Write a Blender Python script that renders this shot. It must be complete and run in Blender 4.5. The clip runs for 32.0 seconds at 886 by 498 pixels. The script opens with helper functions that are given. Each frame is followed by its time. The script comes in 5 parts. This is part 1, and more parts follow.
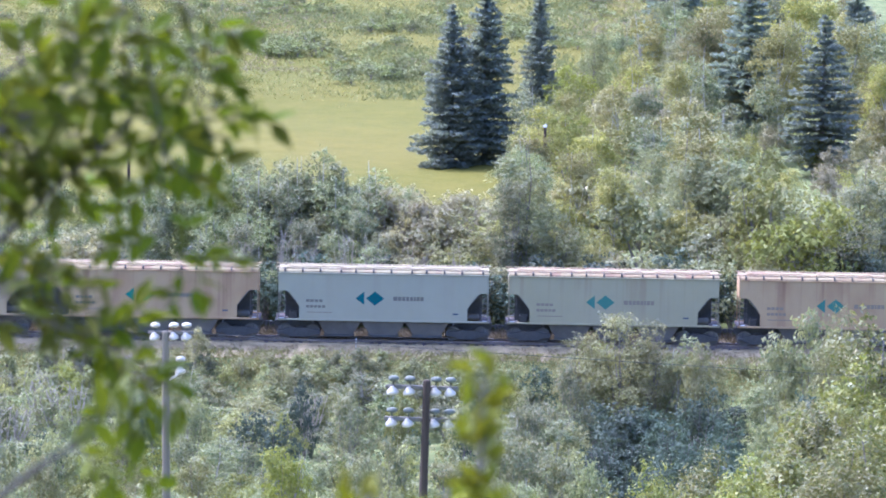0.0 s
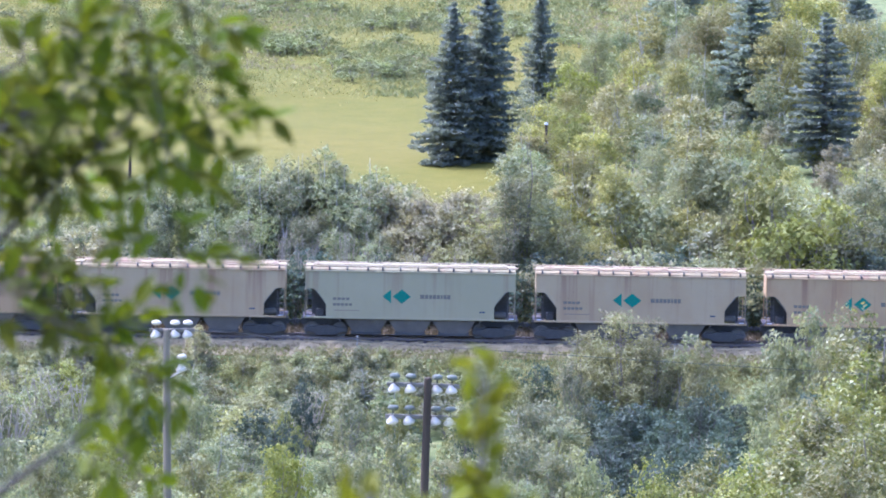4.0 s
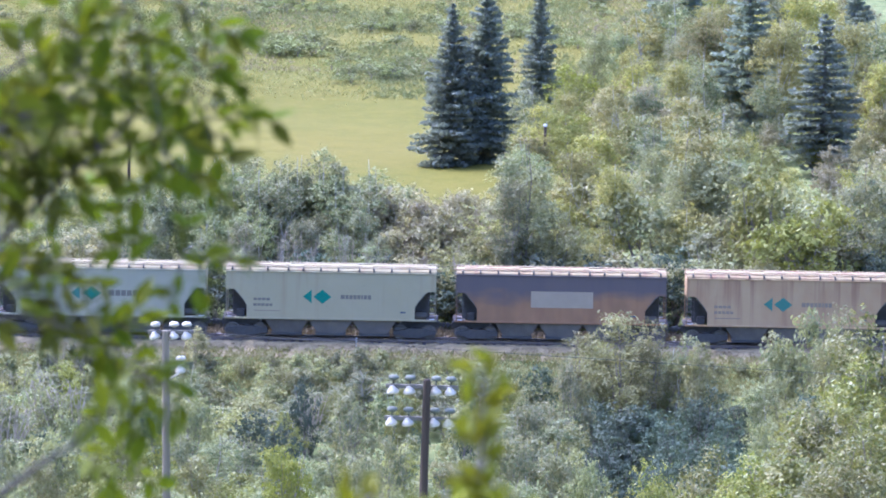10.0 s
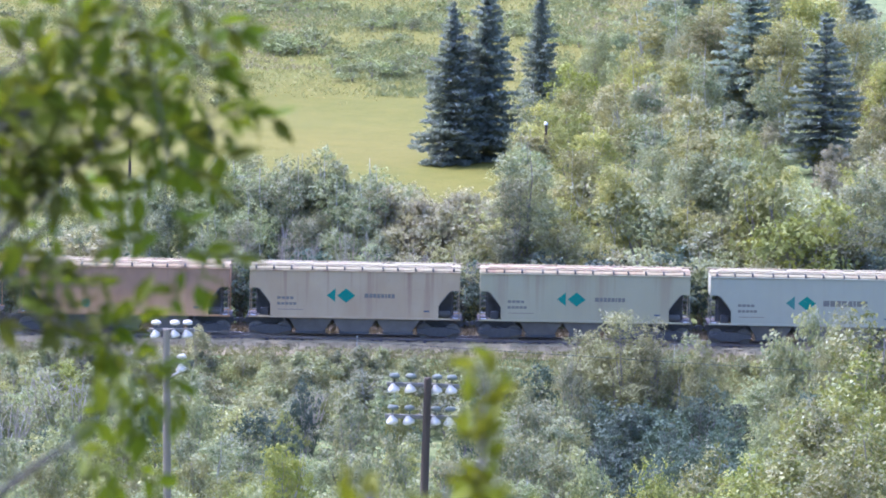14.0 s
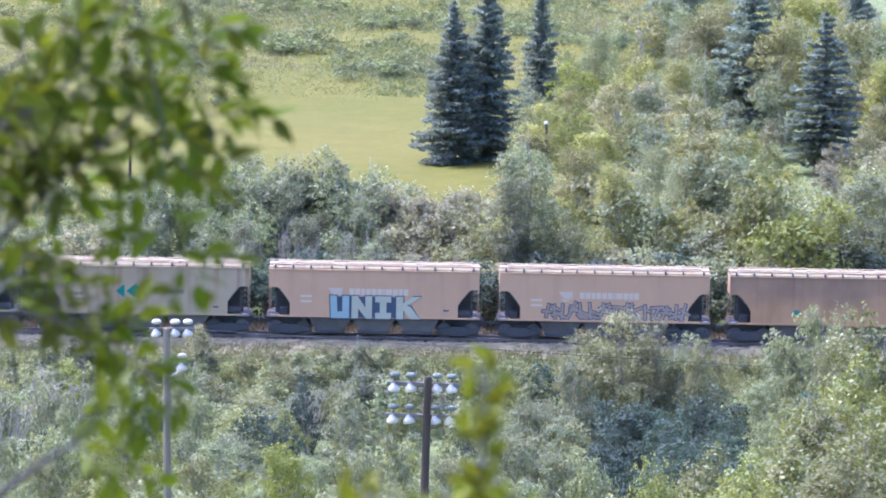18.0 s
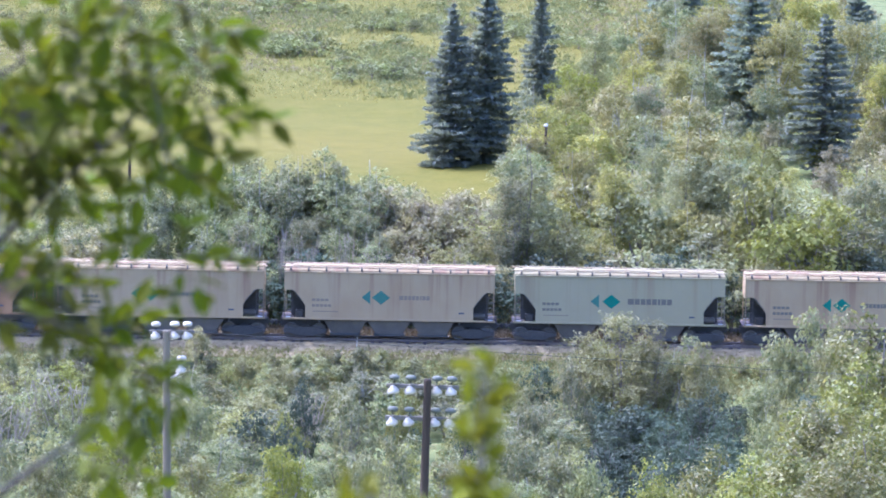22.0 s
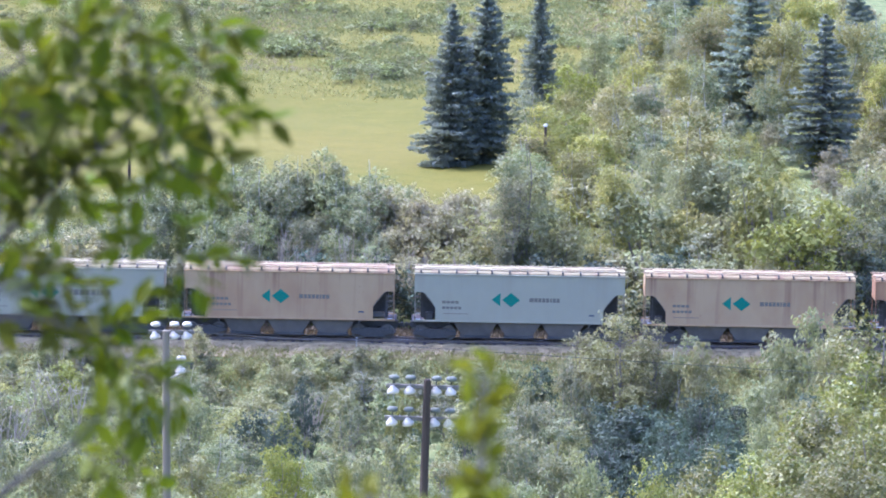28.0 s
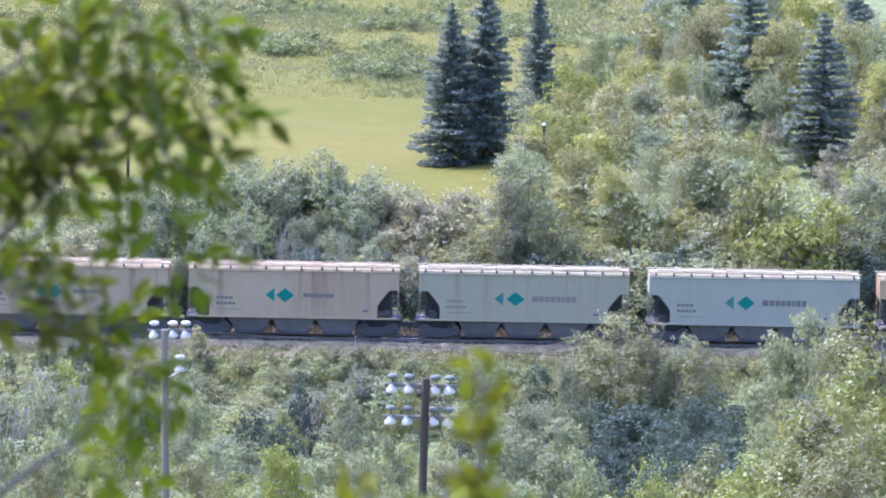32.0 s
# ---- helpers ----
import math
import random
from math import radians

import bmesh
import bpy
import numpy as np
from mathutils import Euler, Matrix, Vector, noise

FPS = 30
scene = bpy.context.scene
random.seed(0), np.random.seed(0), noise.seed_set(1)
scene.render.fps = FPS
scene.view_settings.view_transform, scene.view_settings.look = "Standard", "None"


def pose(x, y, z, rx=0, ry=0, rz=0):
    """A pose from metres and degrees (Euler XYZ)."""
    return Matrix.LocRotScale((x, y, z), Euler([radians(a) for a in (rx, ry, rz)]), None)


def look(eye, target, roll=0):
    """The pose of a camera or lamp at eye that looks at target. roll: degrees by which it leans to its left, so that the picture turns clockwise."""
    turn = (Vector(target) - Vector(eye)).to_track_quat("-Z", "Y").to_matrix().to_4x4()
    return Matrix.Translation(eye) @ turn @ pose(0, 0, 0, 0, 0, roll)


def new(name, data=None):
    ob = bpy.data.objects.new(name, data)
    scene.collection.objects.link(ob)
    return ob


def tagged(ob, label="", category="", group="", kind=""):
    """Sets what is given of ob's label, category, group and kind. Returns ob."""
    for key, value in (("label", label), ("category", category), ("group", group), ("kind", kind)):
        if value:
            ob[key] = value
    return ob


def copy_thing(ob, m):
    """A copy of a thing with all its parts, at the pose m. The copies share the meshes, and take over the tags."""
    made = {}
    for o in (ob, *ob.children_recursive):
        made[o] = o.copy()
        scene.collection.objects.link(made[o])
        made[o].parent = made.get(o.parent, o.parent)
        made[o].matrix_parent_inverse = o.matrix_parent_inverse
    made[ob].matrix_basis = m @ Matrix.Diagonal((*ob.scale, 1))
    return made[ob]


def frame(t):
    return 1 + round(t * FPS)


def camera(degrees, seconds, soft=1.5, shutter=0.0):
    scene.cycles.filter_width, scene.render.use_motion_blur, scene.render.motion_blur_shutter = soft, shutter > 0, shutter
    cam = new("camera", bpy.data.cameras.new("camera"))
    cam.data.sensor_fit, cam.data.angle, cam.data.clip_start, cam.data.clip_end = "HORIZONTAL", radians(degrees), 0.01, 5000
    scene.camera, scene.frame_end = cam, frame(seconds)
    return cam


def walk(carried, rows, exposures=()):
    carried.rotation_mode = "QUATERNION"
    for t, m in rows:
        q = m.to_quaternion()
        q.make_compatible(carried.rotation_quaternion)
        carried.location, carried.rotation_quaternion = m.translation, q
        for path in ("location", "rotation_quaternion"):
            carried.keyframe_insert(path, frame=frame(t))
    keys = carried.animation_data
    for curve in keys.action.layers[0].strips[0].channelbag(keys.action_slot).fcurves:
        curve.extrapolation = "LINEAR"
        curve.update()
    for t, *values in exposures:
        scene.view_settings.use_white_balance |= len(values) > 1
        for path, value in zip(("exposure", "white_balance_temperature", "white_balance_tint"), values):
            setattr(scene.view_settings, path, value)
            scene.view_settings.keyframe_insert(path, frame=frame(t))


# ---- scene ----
cam = camera(9.05, 32.0, soft=1.85)
cam.data.dof.use_dof, cam.data.dof.focus_distance, cam.data.dof.aperture_fstop = True, 352.0, 13.5
EYE = (0.0, 0.0, 45.0)
# seconds, sideways and upward drift of the aim in metres at the track
AIM = [(0, 0.005, 0.106), (0.5, 0.005, 0.000), (1, 0.001, -0.062), (1.5, -0.058, -0.105), (2, -0.154, -0.062), (2.5, -0.045, -0.167), (3, -0.009, -0.066), (3.5, -0.035, -0.065), (5.5, -0.102, 0.083), (6, -0.063, 0.098), (6.5, 0.018, 0.103), (7, -0.105, 0.082), (7.5, -0.055, -0.003), (8, -0.045, -0.044), (8.5, 0.052, -0.044), (9, -0.002, 0.007), (9.5, 0.002, 0.004), (10, -0.005, 0.055), (10.5, -0.048, 0.007), (11, 0.002, 0.059), (11.5, 0.048, 0.044), (12, 0.002, 0.044), (12.5, 0.002, 0.048), (13, -0.048, -0.003), (13.5, 0.005, -0.000), (14, -0.055, -0.051), (14.5, -0.055, -0.116), (16.5, 0.061, -0.082), (17, -0.048, -0.104), (17.5, -0.095, -0.010), (18, -0.073, -0.105), (18.5, 0.045, 0.007), (19, 0.114, 0.052), (19.5, 0.114, 0.137), (20, 0.053, 0.098), (20.5, 0.019, 0.010), (21, 0.057, -0.003), (21.5, 0.019, 0.010), (22, -0.048, 0.047), (22.5, 0.064, 0.174), (23, 0.056, 0.265), (23.5, 0.009, 0.157), (24, -0.102, -0.000), (24.5, -0.134, -0.010), (25, -0.158, 0.003), (25.5, -0.062, -0.007), (27.5, -0.074, 0.000), (28, -0.025, 0.052), (28.5, 0.012, 0.052), (29, 0.045, 0.027), (29.5, 0.056, 0.047), (30, 0.008, -0.003), (30.5, 0.061, 0.010), (31, 0.064, 0.048), (31.5, -0.048, -0.007), (32, 0.061, -0.010)]
walk(cam, [(t, look(EYE, (dx, 350.0, 5.62 + dz), 1.0)) for t, dx, dz in AIM],
     exposures=[(0.0, 2.25, 4480, 32), (32.0, 2.25, 4480, 32)])

# ---- light ----
SUN_UP, SUN_FROM = radians(56), radians(56)      # height; turn from straight ahead towards the left
world = bpy.data.worlds.new("sky")
scene.world = world
world.use_nodes = True
wn = world.node_tree
sky = wn.nodes.new("ShaderNodeTexSky")
sky.sky_type, sky.sun_disc = "NISHITA", False
sky.sun_elevation, sky.sun_rotation = SUN_UP, -SUN_FROM
sky.air_density, sky.dust_density, sky.ozone_density = 1.0, 6.0, 0.8
wn.links.new(sky.outputs[0], wn.nodes["Background"].inputs[0])
wn.nodes["Background"].inputs[1].default_value = 0.15
sun = new("sun", bpy.data.lights.new("sun", "SUN"))
sun.data.energy, sun.data.angle, sun.data.color = 1.35, radians(0.6), (1.0, 0.86, 0.63)
TO_SUN = Vector((-math.cos(SUN_UP) * math.sin(SUN_FROM), math.cos(SUN_UP) * math.cos(SUN_FROM), math.sin(SUN_UP)))
sun.matrix_world = look(TO_SUN * 60, (0, 0, 0))


# ---- materials ----
def shader(name):
    m = bpy.data.materials.new(name)
    m.use_nodes = True
    nt = m.node_tree
    return m, nt, nt.nodes["Principled BSDF"]


def node(nt, kind, **values):
    n = nt.nodes.new("ShaderNode" + kind)
    for key, value in values.items():
        n.inputs[key].default_value = value
    return n


def rgb(c):
    return (c[0], c[1], c[2], 1.0)


def noise_of(nt, vector, scale, detail=4.0, rough=0.6):
    n = node(nt, "TexNoise", Scale=scale, Detail=detail, Roughness=rough)
    if vector is not None:
        nt.links.new(vector, n.inputs["Vector"])
    return n.outputs["Fac"]


def ramp(nt, fac, stops):
    n = nt.nodes.new("ShaderNodeValToRGB")
    el = n.color_ramp.elements
    while len(el) < len(stops):
        el.new(0.5)
    for e, (at, c) in zip(el, stops):
        e.position, e.color = at, rgb(c)
    nt.links.new(fac, n.inputs[0])
    return n.outputs[0]


def mix(nt, fac, a, b, blend="MIX"):
    n = nt.nodes.new("ShaderNodeMix")
    n.data_type, n.blend_type = "RGBA", blend
    for sock, v in ((n.inputs[0], fac), (n.inputs[6], a), (n.inputs[7], b)):
        if isinstance(v, bpy.types.NodeSocket):
            nt.links.new(v, sock)
        elif isinstance(v, (int, float)):
            sock.default_value = v
        else:
            sock.default_value = rgb(v)
    return n.outputs[2]


def bump(nt, bsdf, height, strength, distance):
    n = node(nt, "Bump", Strength=strength, Distance=distance)
    nt.links.new(height, n.inputs["Height"])
    nt.links.new(n.outputs[0], bsdf.inputs["Normal"])


def leafy(name, dark, mid, light, through_light=0.35, rough=0.45, hue=0.018, rich=1.0, spread=1.0):
    """Foliage: leaf by leaf and plant by plant a little different."""
    dark, mid, light = ((c[0] * k * 1.05, c[1] * k, c[2] * k) for c, k in ((dark, 1.15), (mid, 1.0), (light, 0.8)))
    m, nt, bsdf = shader(name)
    geo, info = nt.nodes.new("ShaderNodeNewGeometry"), nt.nodes.new("ShaderNodeObjectInfo")
    c = ramp(nt, geo.outputs["Random Per Island"], [(0.0, dark), (0.5, mid), (0.82, mid), (1.0, light)])
    pos = nt.nodes.new("ShaderNodeTexCoord").outputs["Object"]
    c = mix(nt, 0.5, c, ramp(nt, noise_of(nt, pos, 2.4, 2.0), [(0.36, dark), (0.5, mid), (0.66, light)]))
    c = mix(nt, 0.25, c, ramp(nt, noise_of(nt, pos, 0.5, 2.0), [(0.35, dark), (0.65, light)]))
    hsv = nt.nodes.new("ShaderNodeHueSaturation")
    for inp, lo, hi in (("Hue", 0.5 - hue, 0.5 + hue * 0.1), ("Value", 1 - 0.28 * spread, 1 + 0.18 * spread), ("Saturation", 1.2 * rich, 1.5 * rich)):
        r = node(nt, "MapRange")
        nt.links.new(info.outputs["Random"], r.inputs["Value"])
        r.inputs["To Min"].default_value, r.inputs["To Max"].default_value = lo, hi
        nt.links.new(r.outputs[0], hsv.inputs[inp])
    nt.links.new(c, hsv.inputs["Color"])
    c = hsv.outputs[0]
    nt.links.new(c, bsdf.inputs["Base Color"])
    bsdf.inputs["Roughness"].default_value, bsdf.inputs["Specular IOR Level"].default_value = rough + 0.15, 0.16
    back = nt.nodes.new("ShaderNodeBsdfTranslucent")
    warm = mix(nt, 1.0, c, (1.15, 1.1, 0.7), "MULTIPLY")
    nt.links.new(warm, back.inputs["Color"])
    both = node(nt, "MixShader", Fac=through_light * 0.78)
    nt.links.new(bsdf.outputs[0], both.inputs[1])
    nt.links.new(back.outputs[0], both.inputs[2])
    nt.links.new(both.outputs[0], nt.nodes["Material Output"].inputs["Surface"])
    return m


def grainy(name, a, b, scale, rough=0.8, metal=0.0, relief=0.3, depth=0.02, stretch=(1, 1, 1)):
    """A surface with two tones at two scales, and fine relief."""
    m, nt, bsdf = shader(name)
    mapping = nt.nodes.new("ShaderNodeMapping")
    mapping.inputs["Scale"].default_value = stretch
    nt.links.new(nt.nodes.new("ShaderNodeTexCoord").outputs["Object"], mapping.inputs["Vector"])
    v = mapping.outputs[0]
    fine, wide = noise_of(nt, v, scale, 6.0, 0.7), noise_of(nt, v, scale * 0.13, 3.0)
    c = ramp(nt, fine, [(0.3, a), (0.7, b)])
    c = mix(nt, 0.5, c, ramp(nt, wide, [(0.35, a), (0.65, b)]))
    nt.links.new(c, bsdf.inputs["Base Color"])
    bsdf.inputs["Roughness"].default_value, bsdf.inputs["Metallic"].default_value = rough, metal
    bsdf.inputs["Specular IOR Level"].default_value = 0.5 if rough < 0.5 else 0.12
    bump(nt, bsdf, fine, relief, depth)
    return m


def car_paint(name, base, stain, rust, grime=0.3, soot=0.0):
    """Weathered paint with stains and rust that run down from the roof."""
    m, nt, bsdf = shader(name)
    obj = nt.nodes.new("ShaderNodeTexCoord").outputs["Object"]
    info = nt.nodes.new("ShaderNodeObjectInfo")

    def streaks(sx, sz, detail):
        mp = nt.nodes.new("ShaderNodeMapping")
        mp.inputs["Scale"].default_value = (sx, 0.05, sz)
        nt.links.new(obj, mp.inputs["Vector"])
        n = node(nt, "TexNoise", Scale=1.0, Detail=detail, Roughness=0.6)
        n.noise_dimensions = "4D"
        w = node(nt, "Math")
        w.operation = "MULTIPLY"
        w.inputs[1].default_value = 57.0
        nt.links.new(info.outputs["Random"], w.inputs[0])
        nt.links.new(w.outputs[0], n.inputs["W"])
        nt.links.new(mp.outputs[0], n.inputs["Vector"])
        return n.outputs["Fac"]

    wide = ramp(nt, streaks(0.45, 0.25, 3.0), [(0.42, (0, 0, 0)), (0.64, (1, 1, 1))])
    thin = ramp(nt, streaks(1.3, 0.06, 3.0), [(0.52, (0, 0, 0)), (0.64, (1, 1, 1))])
    split = nt.nodes.new("ShaderNodeSeparateXYZ")
    nt.links.new(obj, split.inputs[0])
    high = node(nt, "MapRange")
    nt.links.new(split.outputs["Z"], high.inputs["Value"])
    for key, v in (("From Min", 1.3), ("From Max", 4.2), ("To Min", 0.25), ("To Max", 1.0)):
        high.inputs[key].default_value = v
    thin = mix(nt, 1.0, thin, high.outputs[0], "MULTIPLY")
    spots = ramp(nt, streaks(6.0, 6.0, 5.0), [(0.62, (0, 0, 0)), (0.78, (1, 1, 1))])
    c = mix(nt, 0.25, base, ramp(nt, noise_of(nt, obj, 1.2, 5.0), [(0.3, tuple(v * 0.82 for v in base)), (0.7, base)]))
    for mask, tone, k in ((wide, stain, grime), (thin, (0.17, 0.085, 0.05), rust), (spots, (0.13, 0.06, 0.035), rust * 0.7)):
        k_node = node(nt, "Math")
        k_node.operation = "MULTIPLY"
        k_node.inputs[1].default_value = k
        nt.links.new(mask, k_node.inputs[0])
        c = mix(nt, k_node.outputs[0], c, tone)
    if soot:
        edge = node(nt, "Math")
        edge.operation = "MULTIPLY_ADD"
        nt.links.new(streaks(0.25, 0.5, 4.0), edge.inputs[0])
        edge.inputs[1].default_value = 2.4
        nt.links.new(split.outputs["Z"], edge.inputs[2])
        cover = node(nt, "MapRange")
        nt.links.new(edge.outputs[0], cover.inputs["Value"])
        for key, v in (("From Min", 3.7), ("From Max", 4.5), ("To Min", 0.0), ("To Max", soot)):
            cover.inputs[key].default_value = v
        c = mix(nt, cover.outputs[0], c, (0.085, 0.08, 0.078))
    nt.links.new(c, bsdf.inputs["Base Color"])
    bsdf.inputs["Roughness"].default_value, bsdf.inputs["Specular IOR Level"].default_value = 0.72, 0.22
    bump(nt, bsdf, noise_of(nt, obj, 3.0, 3.0), 0.15, 0.02)
    return m


LEAF_POPLAR = leafy("poplar_leaves", (0.0619, 0.0871, 0.0508), (0.17, 0.197, 0.113), (0.473, 0.487, 0.325), 0.46, 0.38)
LEAF_WILLOW = leafy("willow_leaves", (0.111, 0.128, 0.0701), (0.237, 0.252, 0.135), (0.466, 0.469, 0.276), 0.46, 0.45)
LEAF_SILVER = leafy("silver_leaves", (0.14, 0.145, 0.0915), (0.279, 0.282, 0.179), (0.472, 0.467, 0.316), 0.46, 0.5, 0.02)
LEAF_ASPEN = leafy("aspen_leaves", (0.10, 0.122, 0.06), (0.225, 0.24, 0.11), (0.54, 0.51, 0.27), 0.46, 0.42)
LEAF_BUSH = leafy("bush_leaves", (0.0928, 0.119, 0.0754), (0.201, 0.22, 0.132), (0.484, 0.486, 0.301), 0.46, 0.42)
LEAF_COTTON = leafy("cottonwood_leaves", (0.0487, 0.0686, 0.0265), (0.168, 0.189, 0.0741), (0.504, 0.493, 0.273), 0.42, 0.25, 0.02)
# alder tones kept very dark: the shade between bushes is in the leaf colour
LEAF_ALDER_SHADE = leafy("alder_leaves", (0.05, 0.066, 0.05), (0.08, 0.10, 0.072), (0.115, 0.137, 0.095), 0.3, 0.6)
LEAF_LIME = leafy("lime_leaves", (0.101, 0.12, 0.0454), (0.184, 0.207, 0.0857), (0.314, 0.327, 0.166), 0.46, 0.45)
LEAF_SPRUCE = leafy("spruce_needles", (0.172, 0.208, 0.165), (0.19, 0.225, 0.178), (0.208, 0.243, 0.192), 0.58, 0.6, 0.01, 0.85, 0.4)
LEAF_NEAR = leafy("near_leaves", (0.052, 0.075, 0.018), (0.084, 0.111, 0.027), (0.16, 0.185, 0.055), 0.52, 0.6, 0.03)
LEAF_SHOOT = leafy("shoot_leaves", (0.085, 0.107, 0.009), (0.14, 0.165, 0.013), (0.19, 0.21, 0.025), 0.5, 0.45, 0.02)
SCRUB = leafy("scrub_leaves", (0.114, 0.14, 0.0728), (0.18, 0.205, 0.106), (0.264, 0.287, 0.157), 0.3, 0.6)
DRY_GRASS = leafy("dry_grass", (0.07, 0.062, 0.04), (0.10, 0.088, 0.058), (0.14, 0.125, 0.085), 0.2, 0.7, 0.01, 0.8)
WEED = leafy("weeds", (0.115, 0.123, 0.052), (0.193, 0.197, 0.0851), (0.308, 0.303, 0.142), 0.3, 0.6, 0.018, 0.8)
FLOWER = leafy("yellow_weeds", (0.18, 0.19, 0.08), (0.36, 0.34, 0.16), (0.54, 0.50, 0.27), 0.3, 0.6, 0.02, 0.75)
NEAR_BARK = grainy("twig_bark", (0.045, 0.04, 0.03), (0.085, 0.075, 0.058), 30.0, 0.9)
BARK = grainy("bark", (0.10, 0.085, 0.07), (0.24, 0.21, 0.18), 9.0, 0.9)
PALE_BARK = grainy("pale_bark", (0.25, 0.235, 0.18), (0.44, 0.41, 0.32), 8.0, 0.85)
DRY_TWIG = grainy("dry_twigs", (0.20, 0.175, 0.122), (0.33, 0.29, 0.205), 8.0, 0.9)
POLE_WOOD = grainy("pole_wood", (0.045, 0.0333, 0.0229), (0.1, 0.0755, 0.051), 14.0, 0.9, stretch=(1, 1, 0.1))
GREY_POLE = grainy("grey_pole_wood", (0.14, 0.116, 0.0765), (0.25, 0.209, 0.14), 14.0, 0.9, stretch=(1, 1, 0.1))
ARM_WOOD = grainy("arm_wood", (0.11, 0.098, 0.0723), (0.2, 0.176, 0.132), 14.0, 0.9)
BALLAST = grainy("ballast", (0.14, 0.112, 0.055), (0.30, 0.245, 0.13), 7.0, 0.95, relief=0.9, depth=0.06)
TIE_AND_SHADE = grainy("tie_wood", (0.06, 0.05, 0.045), (0.13, 0.11, 0.10), 8.0, 0.9)
RAIL_STEEL = grainy("rail_steel", (0.16, 0.13, 0.11), (0.30, 0.26, 0.23), 5.0, 0.4, 0.8, 0.1)
TREAD_STEEL = grainy("polished_steel", (0.5, 0.5, 0.5), (0.62, 0.61, 0.6), 5.0, 0.25, 1.0, 0.05)
IRON = grainy("dark_iron", (0.055, 0.054, 0.047), (0.105, 0.10, 0.085), 4.0, 0.75, 0.1)
# grime on bays and wheels; also painted shade in the end openings
GRIMY_SHADED = grainy("grimy_hopper", (0.095, 0.089, 0.072), (0.175, 0.162, 0.13), 1.5, 0.85)
WHITE_BITS = grainy("white_paint", (0.46, 0.46, 0.45), (0.6, 0.6, 0.58), 6.0, 0.5, relief=0.1)
PORCELAIN = grainy("white_porcelain", (0.47, 0.42, 0.31), (0.57, 0.51, 0.39), 8.0, 0.6, relief=0.02)
GREY_GLASS = grainy("clouded_glass", (0.11, 0.114, 0.085), (0.155, 0.16, 0.12), 8.0, 0.85, relief=0.02)
TEAL = grainy("teal_paint", (0.022, 0.145, 0.095), (0.04, 0.195, 0.13), 2.0, 0.5, relief=0.05)
DARK_TEAL = grainy("dark_teal_paint", (0.012, 0.075, 0.08), (0.02, 0.12, 0.12), 2.0, 0.5, relief=0.05)
PALE_TEAL = grainy("faded_teal_paint", (0.055, 0.15, 0.105), (0.085, 0.185, 0.135), 2.0, 0.6, relief=0.05)
MARK = grainy("grey_marking", (0.11, 0.10, 0.072), (0.16, 0.145, 0.105), 3.0, 0.6, relief=0.05)
FAINT_MARK = grainy("faint_marking", (0.17, 0.14, 0.095), (0.215, 0.178, 0.12), 3.0, 0.6, relief=0.05)
PATCH = grainy("dull_patch_paint", (0.27, 0.222, 0.14), (0.335, 0.28, 0.18), 1.2, 0.6, relief=0.05)
PALE_MARK = grainy("pale_marking", (0.46, 0.36, 0.23), (0.52, 0.42, 0.27), 3.0, 0.6, relief=0.05)
TAG_FILL = grainy("spray_pale_blue", (0.25, 0.32, 0.275), (0.32, 0.385, 0.31), 1.5, 0.5, relief=0.03)
TAG_CREAM = grainy("spray_cream", (0.35, 0.335, 0.205), (0.43, 0.41, 0.26), 1.5, 0.5, relief=0.03)
TAG_PINK = grainy("spray_dull_pink", (0.25, 0.19, 0.125), (0.36, 0.27, 0.175), 1.5, 0.6, relief=0.03)
TAG_LINE = grainy("spray_dark", (0.045, 0.06, 0.075), (0.085, 0.10, 0.115), 1.5, 0.5, relief=0.03)

PAINTS = {
    "white": car_paint("white_car_paint", (0.308, 0.296, 0.19), (0.257, 0.243, 0.15), 0.08, 0.25),
    "pale": car_paint("pale_grey_car_paint", (0.315, 0.284, 0.155), (0.278, 0.252, 0.128), 0.35, 0.4),
    "beige": car_paint("beige_car_paint", (0.369, 0.287, 0.151), (0.293, 0.202, 0.0958), 0.6, 0.5),
    "tan": car_paint("tan_car_paint", (0.381, 0.271, 0.13), (0.278, 0.165, 0.0757), 0.7, 0.6),
    "brown": car_paint("brown_car_paint", (0.346, 0.202, 0.0939), (0.196, 0.11, 0.0516), 0.5, 0.85),
    "dark": car_paint("dark_brown_car_paint", (0.258, 0.151, 0.0688), (0.0873, 0.0601, 0.0379), 0.5, 0.4, 0.85),
    "pink": car_paint("pink_car_paint", (0.483, 0.3, 0.145), (0.411, 0.25, 0.12), 0.15, 0.35),
    "rosy": car_paint("rosy_car_paint", (0.442, 0.261, 0.113), (0.278, 0.156, 0.0654), 0.4, 0.7, 0.35),
}
ROOF_CLEAN = car_paint("pale_roof_paint", (0.235, 0.2, 0.098), (0.2, 0.152, 0.07), 0.4, 0.5)
ROOF_RUSTY = car_paint("rusty_roof_paint", (0.25, 0.198, 0.094), (0.22, 0.138, 0.06), 0.55, 0.6)

# ---- ground ----
PROFILE_Y = [-400, -20, 0, 10, 40, 107, 170, 225, 300, 334, 343.0, 346.5, 357.6, 360, 365, 400, 620, 900, 4500]
PROFILE_Z = [62, 44.6, 43.3, 41.9, 37, 22, 9, -2, -4.2, -4.0, -1.7, -0.62, -0.62, -0.5, 0, 1.05, 7.7, 15, 42]


